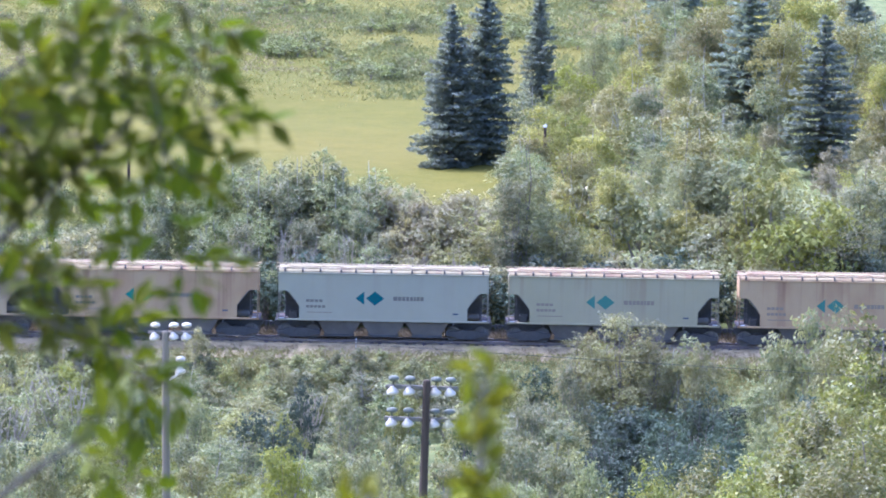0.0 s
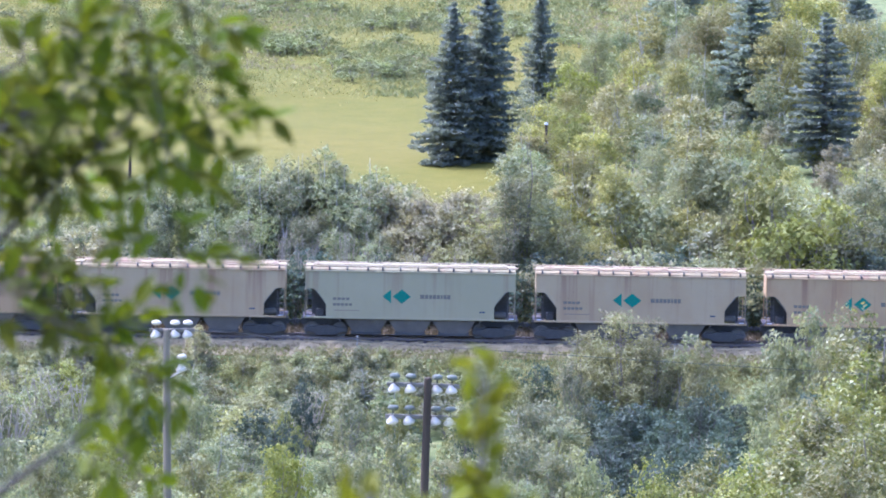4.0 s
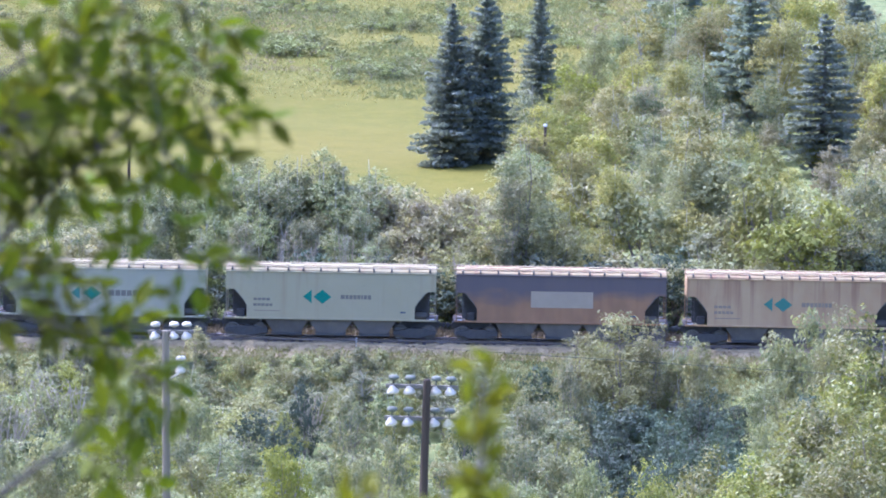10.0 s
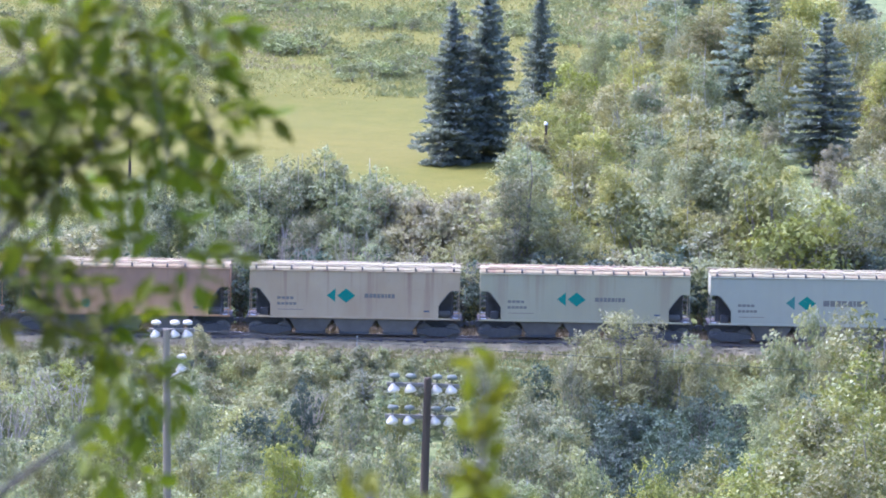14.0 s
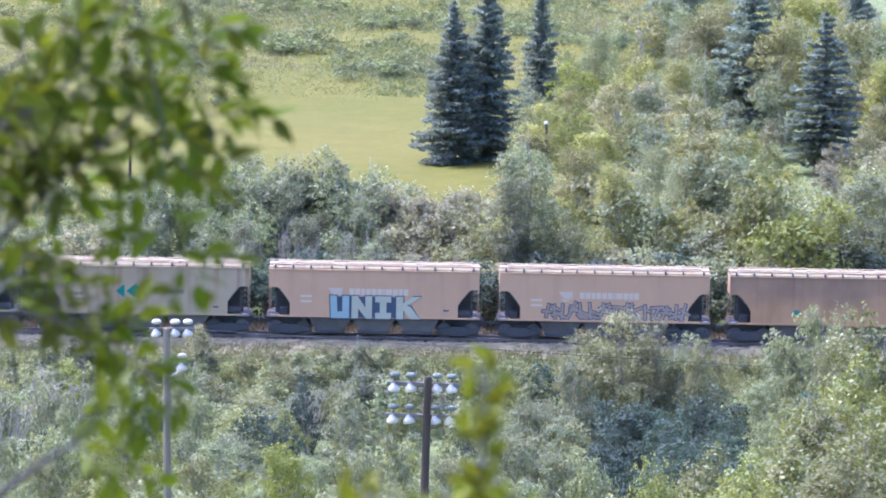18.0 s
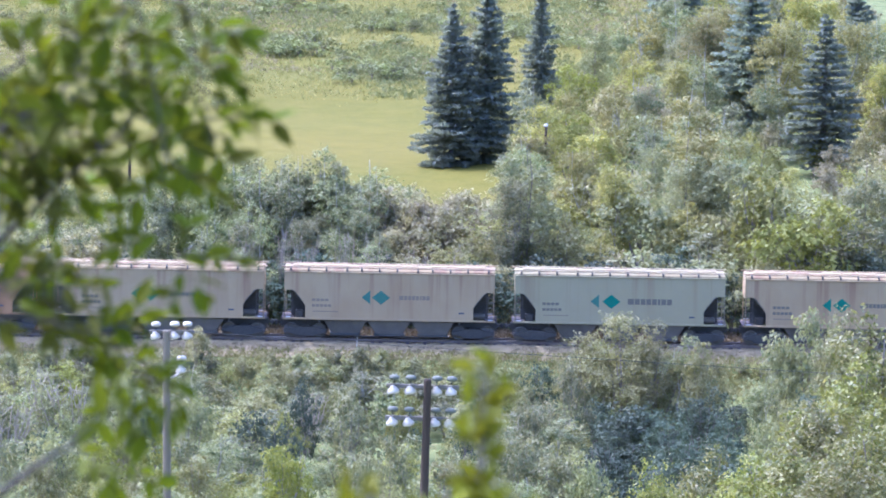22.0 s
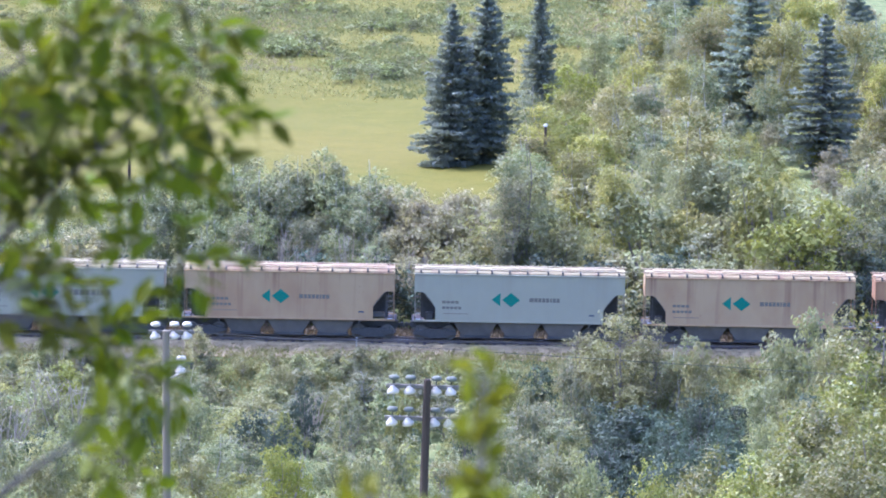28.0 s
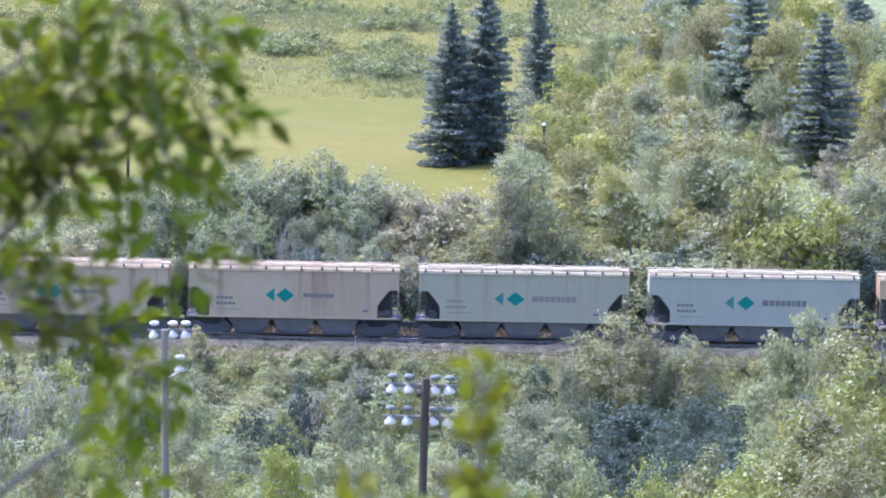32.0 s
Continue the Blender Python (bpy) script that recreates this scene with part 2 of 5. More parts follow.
def ground_z(x, y):
    flat = 0.15 if 341 < y < 362 else 1.0
    z = float(np.interp(y, PROFILE_Y, PROFILE_Z))
    rough = 0.0 if 346 < y < 357.6 else noise.noise(Vector((x * 0.06, y * 0.06, 0))) * 0.5 + noise.noise(Vector((x * 0.3, y * 0.3, 3))) * 0.12
    return z + rough * flat


def mesh_of(name, verts, faces, material):
    me = bpy.data.meshes.new(name)
    me.from_pydata([tuple(v) for v in verts], [], faces)
    me.materials.append(material)
    me.update()
    return me


def ground_material():
    m, nt, bsdf = shader("ground_cover")
    pos = nt.nodes.new("ShaderNodeNewGeometry").outputs["Position"]
    wide, fine, tiny = noise_of(nt, pos, 0.035, 4.0), noise_of(nt, pos, 0.5, 6.0, 0.7), noise_of(nt, pos, 6.0, 4.0)
    c = ramp(nt, wide, [(0.3, (0.072, 0.073, 0.011)), (0.5, (0.098, 0.087, 0.014)), (0.7, (0.124, 0.101, 0.021))])
    c = mix(nt, 0.5, c, ramp(nt, fine, [(0.3, (0.063, 0.067, 0.008)), (0.7, (0.128, 0.109, 0.018))]))
    c = mix(nt, 0.2, c, ramp(nt, tiny, [(0.3, (0.048, 0.056, 0.008)), (0.7, (0.160, 0.140, 0.029))]))
    # rank green grass in the valley, dry hay on the meadow beyond the track
    split = nt.nodes.new("ShaderNodeSeparateXYZ")
    nt.links.new(pos, split.inputs[0])
    reach = node(nt, "MapRange")
    nt.links.new(split.outputs["Y"], reach.inputs["Value"])
    reach.inputs["From Min"].default_value, reach.inputs["From Max"].default_value = 366.0, 400.0
    rank = ramp(nt, fine, [(0.3, (0.06, 0.075, 0.025)), (0.55, (0.12, 0.135, 0.045)), (0.75, (0.20, 0.19, 0.08))])
    c = mix(nt, reach.outputs[0], rank, c)
    # shaded litter under the wood on the slope
    side = node(nt, "Math")
    side.operation = "MULTIPLY_ADD"
    nt.links.new(split.outputs["Y"], side.inputs[0])
    side.inputs[1].default_value, side.inputs[2].default_value = -0.105, 37.5
    along = node(nt, "Math")
    along.operation = "ADD"
    nt.links.new(split.outputs["X"], along.inputs[0])
    nt.links.new(side.outputs[0], along.inputs[1])
    wood = node(nt, "MapRange")
    nt.links.new(along.outputs[0], wood.inputs["Value"])
    wood.inputs["From Min"].default_value, wood.inputs["From Max"].default_value = 0.0, 4.0
    c = mix(nt, wood.outputs[0], c, rank)
    nt.links.new(c, bsdf.inputs["Base Color"])
    bsdf.inputs["Roughness"].default_value, bsdf.inputs["Specular IOR Level"].default_value = 0.95, 0.05
    bump(nt, bsdf, fine, 0.6, 0.3)
    return m


def build_ground():
    xs = sorted(set([-4000, -2000, -1000, -500, -250, -120] + list(np.arange(-70, 71, 2.0)) + [120, 250, 500, 1000, 2000, 4000]))
    ys = sorted(set([-400, -200, -100, -50, -20] + list(np.arange(-10, 334, 4.0)) + list(np.arange(334, 365, 0.75))
                    + list(np.arange(365, 640, 3.0)) + [680, 740, 900, 1300, 2000, 3000, 4500]))
    verts = [(x, y, ground_z(x, y)) for y in ys for x in xs]
    n = len(xs)
    faces = [(j * n + i, j * n + i + 1, (j + 1) * n + i + 1, (j + 1) * n + i) for j in range(len(ys) - 1) for i in range(n - 1)]
    me = mesh_of("ground", verts, faces, ground_material())
    me.polygons.foreach_set("use_smooth", [True] * len(me.polygons))
    tagged(new("ground", me), "grassy valley floor and slopes in summer green", "ground", kind="structure")


build_ground()


# ---- shapes ----
def part(name, bm, material, parent, label=""):
    """Links a bmesh, or a finished mesh, as one mesh object under a thing or a part."""
    if isinstance(bm, bmesh.types.BMesh):
        me = bpy.data.meshes.new(name)
        bm.to_mesh(me)
        bm.free()
        me.materials.append(material)
    else:
        me = bm
    ob = new(name, me)
    ob.parent = parent
    if label:
        ob["label"] = label
    return ob


def box(bm, x0, x1, y0, y1, z0, z1, bevel=0.0):
    made = bmesh.ops.create_cube(bm, size=1.0, matrix=Matrix.Translation(((x0 + x1) / 2, (y0 + y1) / 2, (z0 + z1) / 2))
                                 @ Matrix.Diagonal((x1 - x0, y1 - y0, z1 - z0, 1)))
    if bevel:
        edges = list({e for v in made["verts"] for e in v.link_edges})
        bmesh.ops.bevel(bm, geom=edges, offset=bevel, segments=1, affect="EDGES")
    return bm


def boxes(*rows, bevel=0.0):
    bm = bmesh.new()
    for r in rows:
        box(bm, *r, bevel=bevel)
    return bm


def prism(points, y0, y1, bm=None):
    """An outline in x and z, drawn out from y0 to y1."""
    bm = bm or bmesh.new()
    a = [bm.verts.new((x, y0, z)) for x, z in points]
    b = [bm.verts.new((x, y1, z)) for x, z in points]
    n = len(points)
    bm.faces.new(a)
    bm.faces.new(b[::-1])
    for i in range(n):
        bm.faces.new((a[i], b[i], b[(i + 1) % n], a[(i + 1) % n]))
    bmesh.ops.recalc_face_normals(bm, faces=bm.faces)
    return bm


def length_prism(points, x0, x1):
    """An outline in y and z, drawn out from x0 to x1."""
    bm = bmesh.new()
    a = [bm.verts.new((x0, y, z)) for y, z in points]
    b = [bm.verts.new((x1, y, z)) for y, z in points]
    n = len(points)
    bm.faces.new(a)
    bm.faces.new(b[::-1])
    for i in range(n):
        bm.faces.new((a[i], b[i], b[(i + 1) % n], a[(i + 1) % n]))
    bmesh.ops.recalc_face_normals(bm, faces=bm.faces)
    return bm


def lathe(profile, sides=16, turn=None, bm=None):
    """A profile of radius and height, turned round z."""
    bm = bm or bmesh.new()
    rings = []
    for r, z in profile:
        ring = [Vector((max(r, 0.0005) * math.cos(a), max(r, 0.0005) * math.sin(a), z)) for a in [2 * math.pi * i / sides for i in range(sides)]]
        rings.append([bm.verts.new(turn @ v if turn else v) for v in ring])
    for p, q in zip(rings, rings[1:]):
        for i in range(sides):
            bm.faces.new((p[i], p[(i + 1) % sides], q[(i + 1) % sides], q[i]))
    bm.faces.new(rings[0][::-1])
    bm.faces.new(rings[-1])
    bmesh.ops.recalc_face_normals(bm, faces=bm.faces)
    return bm


def tubes(lines, sides=5):
    """Verts and faces of tapered round limbs; each line is (points, radii)."""
    verts, faces = [], []
    for pts, radii in lines:
        base = len(verts)
        for i, (p, r) in enumerate(zip(pts, radii)):
            p = Vector(p)
            d = (Vector(pts[min(i + 1, len(pts) - 1)]) - Vector(pts[max(i - 1, 0)])).normalized()
            u = d.cross(Vector((0.31, 0.95, 0.07))).normalized()
            v = d.cross(u)
            for k in range(sides):
                a = 2 * math.pi * k / sides
                verts.append(p + (u * math.cos(a) + v * math.sin(a)) * r)
        for i in range(len(pts) - 1):
            for k in range(sides):
                a, b = base + i * sides + k, base + i * sides + (k + 1) % sides
                faces.append((a, b, b + sides, a + sides))
        faces.append(tuple(base + k for k in range(sides))[::-1])
        faces.append(tuple(base + (len(pts) - 1) * sides + k for k in range(sides)))
    return verts, faces


def branched(lines, sides=4):
    """Verts and faces of stems and limbs as one growth: stems share their foot, limbs leave the stem at its nearest ring."""
    verts, faces, foot, rings = [], [], None, []
    for pts, radii in lines:
        stem = pts[0][2] < 0
        if stem and foot is not None:
            rings, prev = [], foot
        elif not stem:
            prev = min(rings, key=lambda g: (Vector(g[0]) - Vector(pts[0])).length)[1]
        else:
            prev = None
        for i, (p, r) in enumerate(zip(pts, radii)):
            if i == 0 and prev is not None:
                continue
            p = Vector(p)
            d = (Vector(pts[min(i + 1, len(pts) - 1)]) - Vector(pts[max(i - 1, 0)])).normalized()
            u = d.cross(Vector((0.31, 0.95, 0.07))).normalized()
            v = d.cross(u)
            ring = list(range(len(verts), len(verts) + sides))
            verts += [p + (u * math.cos(2 * math.pi * k / sides) + v * math.sin(2 * math.pi * k / sides)) * r for k in range(sides)]
            if prev:
                faces += [(prev[k], prev[(k + 1) % sides], ring[(k + 1) % sides], ring[k]) for k in range(sides)]
            prev = ring
            if foot is None:
                foot = ring
            if stem:
                rings.append((p, ring))
        faces.append(tuple(prev))
    return verts, faces


def leaf_mesh(name, centres, sizes, rng, material, lean=None, slim=0.6, face=None, corners=4):
    """Many small pointed leaves, each a folded four-sided blade; face: the ways their flat sides look."""
    n = len(centres)
    a = rng.normal(size=(n, 3))
    if lean is not None:
        a = a * 0.55 + lean
    if face is not None:
        f = face + rng.normal(size=(n, 3)) * 0.5
        f /= np.linalg.norm(f, axis=1)[:, None] + 1e-9
        a -= f * np.sum(a * f, axis=1)[:, None]
    a /= np.linalg.norm(a, axis=1)[:, None] + 1e-9
    b = np.cross(a, f if face is not None else rng.normal(size=(n, 3)))
    b /= np.linalg.norm(b, axis=1)[:, None] + 1e-9
    s = sizes[:, None]
    k = corners
    v = np.empty((n, k, 3))
    if k == 4:
        v[:, 0], v[:, 2] = centres - a * s, centres + a * s
        fold = np.cross(a, b) * s * 0.25
        v[:, 1], v[:, 3] = centres + b * s * slim + fold, centres - b * s * slim + fold
    else:
        v[:, 0] = centres + a * s * 1.2
        v[:, 1], v[:, 2] = centres - a * s * 0.6 + b * s * slim * 1.3, centres - a * s * 0.6 - b * s * slim * 1.3
    me = bpy.data.meshes.new(name)
    me.vertices.add(k * n)
    me.vertices.foreach_set("co", v.ravel().astype(np.float32))
    me.loops.add(k * n)
    me.loops.foreach_set("vertex_index", np.arange(k * n, dtype=np.int32))
    me.polygons.add(n)
    me.polygons.foreach_set("loop_start", np.arange(0, k * n, k, dtype=np.int32))
    me.materials.append(material)
    me.update(calc_edges=True)
    return me


# ---- railway track ----
TRACK_Y = 350.0


def build_track():
    rng = np.random.default_rng(5)
    xs = list(np.arange(-60, 60.1, 0.5))
    xs = [-400.0] + xs + [400.0]
    prof = [(-4.2, -0.84), (-3.62, -0.62), (-3.4, -0.55), (-2.5, -0.3), (-2.05, -0.18), (-1.2, -0.19), (0, -0.2), (1.2, -0.19), (1.75, -0.27), (2.4, -0.5), (3.2, -0.57), (5.0, -0.585), (6.8, -0.60), (7.4, -0.75)]
    verts = []
    for x in xs:
        for i, (y, z) in enumerate(prof):
            k = 0.035 if 0 < i < len(prof) - 1 else 0.0
            verts.append((x, TRACK_Y + y + rng.normal() * k, z + rng.normal() * k))
    n = len(prof)
    faces = [(j * n + i, (j + 1) * n + i, (j + 1) * n + i + 1, j * n + i + 1) for j in range(len(xs) - 1) for i in range(n - 1)]
    bed = tagged(new("ballast", mesh_of("ballast", verts, faces, BALLAST)), "grey-brown crushed stone ballast bed of the railway", "ballast", kind="structure")
    rail = [(-0.07, -0.17), (0.07, -0.17), (0.07, -0.155), (0.012, -0.135), (0.012, -0.045), (0.037, -0.03), (0.037, -0.003), (0.03, 0.0),
            (-0.03, 0.0), (-0.037, -0.003), (-0.037, -0.03), (-0.012, -0.045), (-0.012, -0.135), (-0.07, -0.155)]
    for i, y in enumerate((-0.755, 0.755)):
        ob = part("rail", length_prism([(y + a + TRACK_Y, b) for a, b in rail], -400, 400), RAIL_STEEL, bed, "rusty steel rail")
        part("rail_head", length_prism([(TRACK_Y + y - 0.03, 0.0005), (TRACK_Y + y + 0.03, 0.0005), (TRACK_Y + y + 0.026, 0.003), (TRACK_Y + y - 0.026, 0.003)], -400, 400),
             TREAD_STEEL, ob, "polished running surface")
    tie = boxes((-0.115, 0.115, -1.28, 1.28, -0.34, -0.165), bevel=0.015)
    me = bpy.data.meshes.new("tie")
    tie.to_mesh(me)
    tie.free()
    me.materials.append(TIE_AND_SHADE)
    for i in range(120):
        ob = part("tie", me, None, bed)
        ob.matrix_basis = pose(-33 + i * 0.55 + rng.normal() * 0.02, TRACK_Y + rng.normal() * 0.03, rng.normal() * 0.006, 0, 0, rng.normal() * 0.8)
    # loose stones on the near shoulder
    oct_v = np.array([(1, 0, 0), (-1, 0, 0), (0, 1, 0), (0, -1, 0), (0, 0, 1), (0, 0, -1)], float)
    oct_f = [(0, 2, 4), (2, 1, 4), (1, 3, 4), (3, 0, 4), (2, 0, 5), (1, 2, 5), (3, 1, 5), (0, 3, 5)]
    verts, faces = [], []
    for _ in range(6000):
        y = TRACK_Y - rng.uniform(2.2, 4.3)
        z = float(np.interp(y - TRACK_Y, [-4.5, -4.2, -3.62, -3.4, -2.5, -2.05], [-0.85, -0.84, -0.62, -0.55, -0.3, -0.18]))
        s = rng.uniform(0.03, 0.085) * np.array([rng.uniform(0.7, 1.3), rng.uniform(0.7, 1.3), rng.uniform(0.5, 0.9)])
        b = len(verts)
        c, sn = math.cos(rng.uniform(0, 6)), math.sin(rng.uniform(0, 6))
        v = oct_v * s + rng.normal(size=(6, 3)) * 0.012
        c0 = np.array((rng.uniform(-32, 32), y, z + 0.02))
        verts += [tuple(c0 + (p[0] * c - p[1] * sn, p[0] * sn + p[1] * c, p[2])) for p in v]
        faces += [tuple(b + i for i in f) for f in oct_f]
    tagged(part("loose_stones", mesh_of("loose_stones", verts, faces, BALLAST), None, bed), kind="stuff")


build_track()

# ---- hopper cars ----
PITCH, HALF, WIDE = 14.45, 6.56, 1.55
WHEEL_R = 0.46
CARS = []


def plain_mesh(name, bm, material):
    me = bpy.data.meshes.new(name)
    bm.to_mesh(me)
    bm.free()
    me.materials.append(material)
    return me


def build_hopper():
    car = new("hopper_car")
    paint, roof = PAINTS["white"], ROOF_CLEAN
    outline = [(-5.27, 1.36), (-5.27, 2.13), (-5.5, 2.5), (-5.92, 3.02), (-6.1, 3.11), (-HALF, 3.11), (-HALF, 4.26), (HALF, 4.26), (HALF, 3.11), (6.1, 3.11), (5.92, 3.02), (5.5, 2.5), (5.27, 2.13), (5.27, 1.36)]
    for y in (-WIDE, WIDE - 0.05):
        part("side_sheet", prism(outline, y, y + 0.05), paint, car)
    for y in (-WIDE - 0.025, WIDE - 0.075):
        part("side_sill", boxes((-HALF - 0.1, HALF + 0.1, y, y + 0.1, 1.24, 1.357), bevel=0.015), paint, car)
    for y in (-WIDE - 0.05, WIDE - 0.05):
        part("top_chord", boxes((-HALF - 0.05, HALF + 0.05, y, y + 0.1, 4.20, 4.29), bevel=0.02), paint, car)
    for s in (-1, 1):
        part("end_sheet", boxes((s * HALF - 0.04, s * HALF + 0.04, -WIDE + 0.06, WIDE - 0.06, 3.02, 4.25)), paint, car)
        # slope sheet and full web coloured dark, as shade filling the end opening
        slope = prism([(s * 6.3, 3.34), (s * 6.3, 3.44), (s * 4.36, 1.12), (s * 4.36, 1.02)], -WIDE + 0.06, WIDE - 0.06)
        part("slope_sheet", slope, GRIMY_SHADED, car, "sloped end sheet with grime and painted-in shade")
        web = prism([(s * 6.2, 1.27), (s * 6.2, 3.1), (s * 4.7, 1.32), (s * 4.7, 1.27)], -0.04, 0.04)
        part("shear_plate", web, IRON, car)
        for y in (-WIDE, WIDE - 0.1):
            part("corner_post", boxes((s * HALF - 0.03, s * HALF + 0.03, y, y + 0.1, 1.36, 3.105)), paint, car)
        part("stub_sill", boxes((s * 4.0, s * (HALF + 0.28), -0.25, 0.25, 0.72, 1.1), bevel=0.02) if s > 0 else
             boxes((-HALF - 0.28, -4.0, -0.25, 0.25, 0.72, 1.1), bevel=0.02), IRON, car)
        knuckle = boxes((min(s * (HALF + 0.2), s * 7.2), max(s * (HALF + 0.2), s * 7.2), -0.08, 0.08, 0.8, 0.95),
                        (min(s * 7.0, s * 7.2), max(s * 7.0, s * 7.2), -0.16, 0.16, 0.74, 1.0), bevel=0.02)
        part("coupler", knuckle, IRON, car)
        plat = boxes((min(s * 6.0, s * 6.75), max(s * 6.0, s * 6.75), -1.35, 1.35, 1.275, 1.315))
        # steel platform in the dark tie tone: the opening's shade as colour
        part("end_platform", plat, TIE_AND_SHADE, car)
        for side in (-1, 1):
            y = side * (WIDE + 0.03)
            x0, x1 = sorted((s * 6.12, s * 6.56))
            rungs = [(x0, x1, y - 0.012, y + 0.012, z, z + 0.028) for z in (1.47, 1.8, 2.13, 2.46, 2.79)]
            lad = boxes((x0 - 0.02, x0, y - 0.015, y + 0.015, 1.3, 2.99), (x1, x1 + 0.02, y - 0.015, y + 0.015, 1.3, 2.99), *rungs)
            # ladder takes the same dark tone, so it sinks into the painted shade
            part("ladder", lad, GRIMY_SHADED, car)
            xs = sorted((s * 6.3, s * 6.72))
            step = boxes((xs[0], xs[0] + 0.03, y - 0.02, y + 0.02, 0.55, 0.95), (xs[1] - 0.03, xs[1], y - 0.02, y + 0.02, 0.55, 0.95), (xs[0], xs[1], y - 0.03, y + 0.03, 0.55, 0.58))
            part("sill_step", step, IRON, car)
            grab = boxes((min(s * 6.2, s * 6.5), max(s * 6.2, s * 6.5), y - 0.03, y + 0.02, 1.36, 1.415), bevel=0.01)
            part("grab_iron", grab, WHITE_BITS, car)
    # three discharge bays with their gates
    for x in (-2.75, 0.0, 2.75):
        bm = bmesh.new()
        top = [bm.verts.new((x + a, b, 1.2)) for a, b in ((-1.36, -1.4), (1.36, -1.4), (1.36, 1.4), (-1.36, 1.4))]
        low = [bm.verts.new((x + a, b, 0.36)) for a, b in ((-0.82, -1.1), (0.82, -1.1), (0.82, 1.1), (-0.82, 1.1))]
        for i in range(4):
            bm.faces.new((low[i], low[(i + 1) % 4], top[(i + 1) % 4], top[i]))
        bm.faces.new(low[::-1])
        bm.faces.new(top)
        bay = part("discharge_bay", bm, GRIMY_SHADED, car, "grimy sloped discharge bay")
        part("gate", boxes((x - 0.9, x + 0.9, -1.2, 1.2, 0.22, 0.36), (x - 0.95, x - 0.85, -1.3, -1.1, 0.22, 0.46), (x + 0.85, x + 0.95, -1.3, -1.1, 0.22, 0.46), bevel=0.01), IRON, bay)
    part("centre_sill", boxes((-4.0, 4.0, -0.2, 0.2, 0.8, 1.02)), IRON, car)
    # roof
    arc = [(-WIDE, 4.28), (-1.535, 4.355), (-1.44, 4.42), (-1.15, 4.455), (-0.7, 4.475), (-0.3, 4.48), (0.3, 4.48), (0.7, 4.475), (1.15, 4.455), (1.44, 4.42), (1.535, 4.355), (WIDE, 4.28)]
    part("roof_sheet", length_prism(arc, -HALF - 0.03, HALF + 0.03), roof, car)
    part("hatch_coaming", boxes((-6.1, 6.1, -0.42, 0.42, 4.46, 4.53), bevel=0.02), roof, car)
    for x in (-4.32, 0.0, 4.32):
        cover = length_prism([(-0.40, 4.45), (-0.40, 4.55), (-0.2, 4.585), (0.2, 4.585), (0.40, 4.55), (0.40, 4.45)], x - 1.75, x + 1.75)
        lid = part("hatch_cover", cover, roof, car)
        for d in (-1.5, -0.5, 0.5, 1.5):
            part("hatch_bar", boxes((x + d - 0.03, x + d + 0.03, -0.43, 0.43, 4.587, 4.61)), roof, lid)
    for y in (-1.17, 0.87):
        part("running_board", boxes((-HALF - 0.2, HALF + 0.2, y, y + 0.3, 4.515, 4.55)), roof, car)
    fins = {}
    for side in (-1, 1):
        fin = length_prism([(side * 1.605, 4.30), (side * 1.605, 4.50), (side * 1.17, 4.512), (side * 0.88, 4.512), (side * 0.88, 4.44), (side * 1.54, 4.30)], -0.045, 0.045)
        fins[side] = plain_mesh("bracket", fin, IRON)
    for side in (-1, 1):
        for i in range(12):
            part("bracket", fins[side], None, car).location = (-6.2 + i * 1.11 + (0.19 if i % 4 == 3 else 0.0), 0, 0)
    part("brake_valve_box", boxes((-5.9, -5.4, -0.9, -0.4, 1.27, 1.75), bevel=0.03), IRON, car)
    part("air_reservoir", lathe([(0.0, -0.55), (0.2, -0.5), (0.22, -0.4), (0.22, 0.4), (0.2, 0.5), (0.0, 0.55)], 12, pose(5.5, -0.5, 1.5, 0, 90, 0)), GRIMY_SHADED, car)
    # trucks
    frame_line = [(-1.3, 0.36), (-1.3, 0.58), (-0.85, 0.62), (-0.45, 0.74), (0.45, 0.74), (0.85, 0.62), (1.3, 0.58), (1.3, 0.36), (0.95, 0.34), (0.5, 0.16), (-0.5, 0.16), (-0.95, 0.34)]
    frame_mesh = plain_mesh("side_frame", prism(frame_line, -0.09, 0.09), IRON)
    wheel_line = [(0.05, -0.08), (0.39, -0.08), (0.485, -0.075), (0.49, -0.05), (WHEEL_R, -0.045), (WHEEL_R - 0.008, 0.06), (0.4, 0.062), (0.37, 0.03), (0.16, 0.0), (0.14, 0.06), (0.05, 0.06)]
    bm = bmesh.new()
    lathe(wheel_line, 20, pose(0, -0.755, 0, 90, 0, 0), bm)
    lathe(wheel_line, 20, pose(0, 0.755, 0, -90, 0, 0), bm)
    lathe([(0.085, -1.02), (0.085, 1.02)], 10, pose(0, 0, 0, 90, 0, 0), bm)
    wheel_mesh = plain_mesh("wheel_set", bm, GRIMY_SHADED)
    for x in (-5.28, 5.28):
        truck = part("truck", boxes((x - 0.22, x + 0.22, -1.1, 1.1, 0.38, 0.72), bevel=0.03), IRON, car)
        for y in (-1.02, 1.02):
            part("side_frame", frame_mesh, None, truck).location = (x, y, 0)
        for d in (-0.89, 0.89):
            part("wheel_set", wheel_mesh, None, truck).location = (x + d, 0, WHEEL_R)
    return car


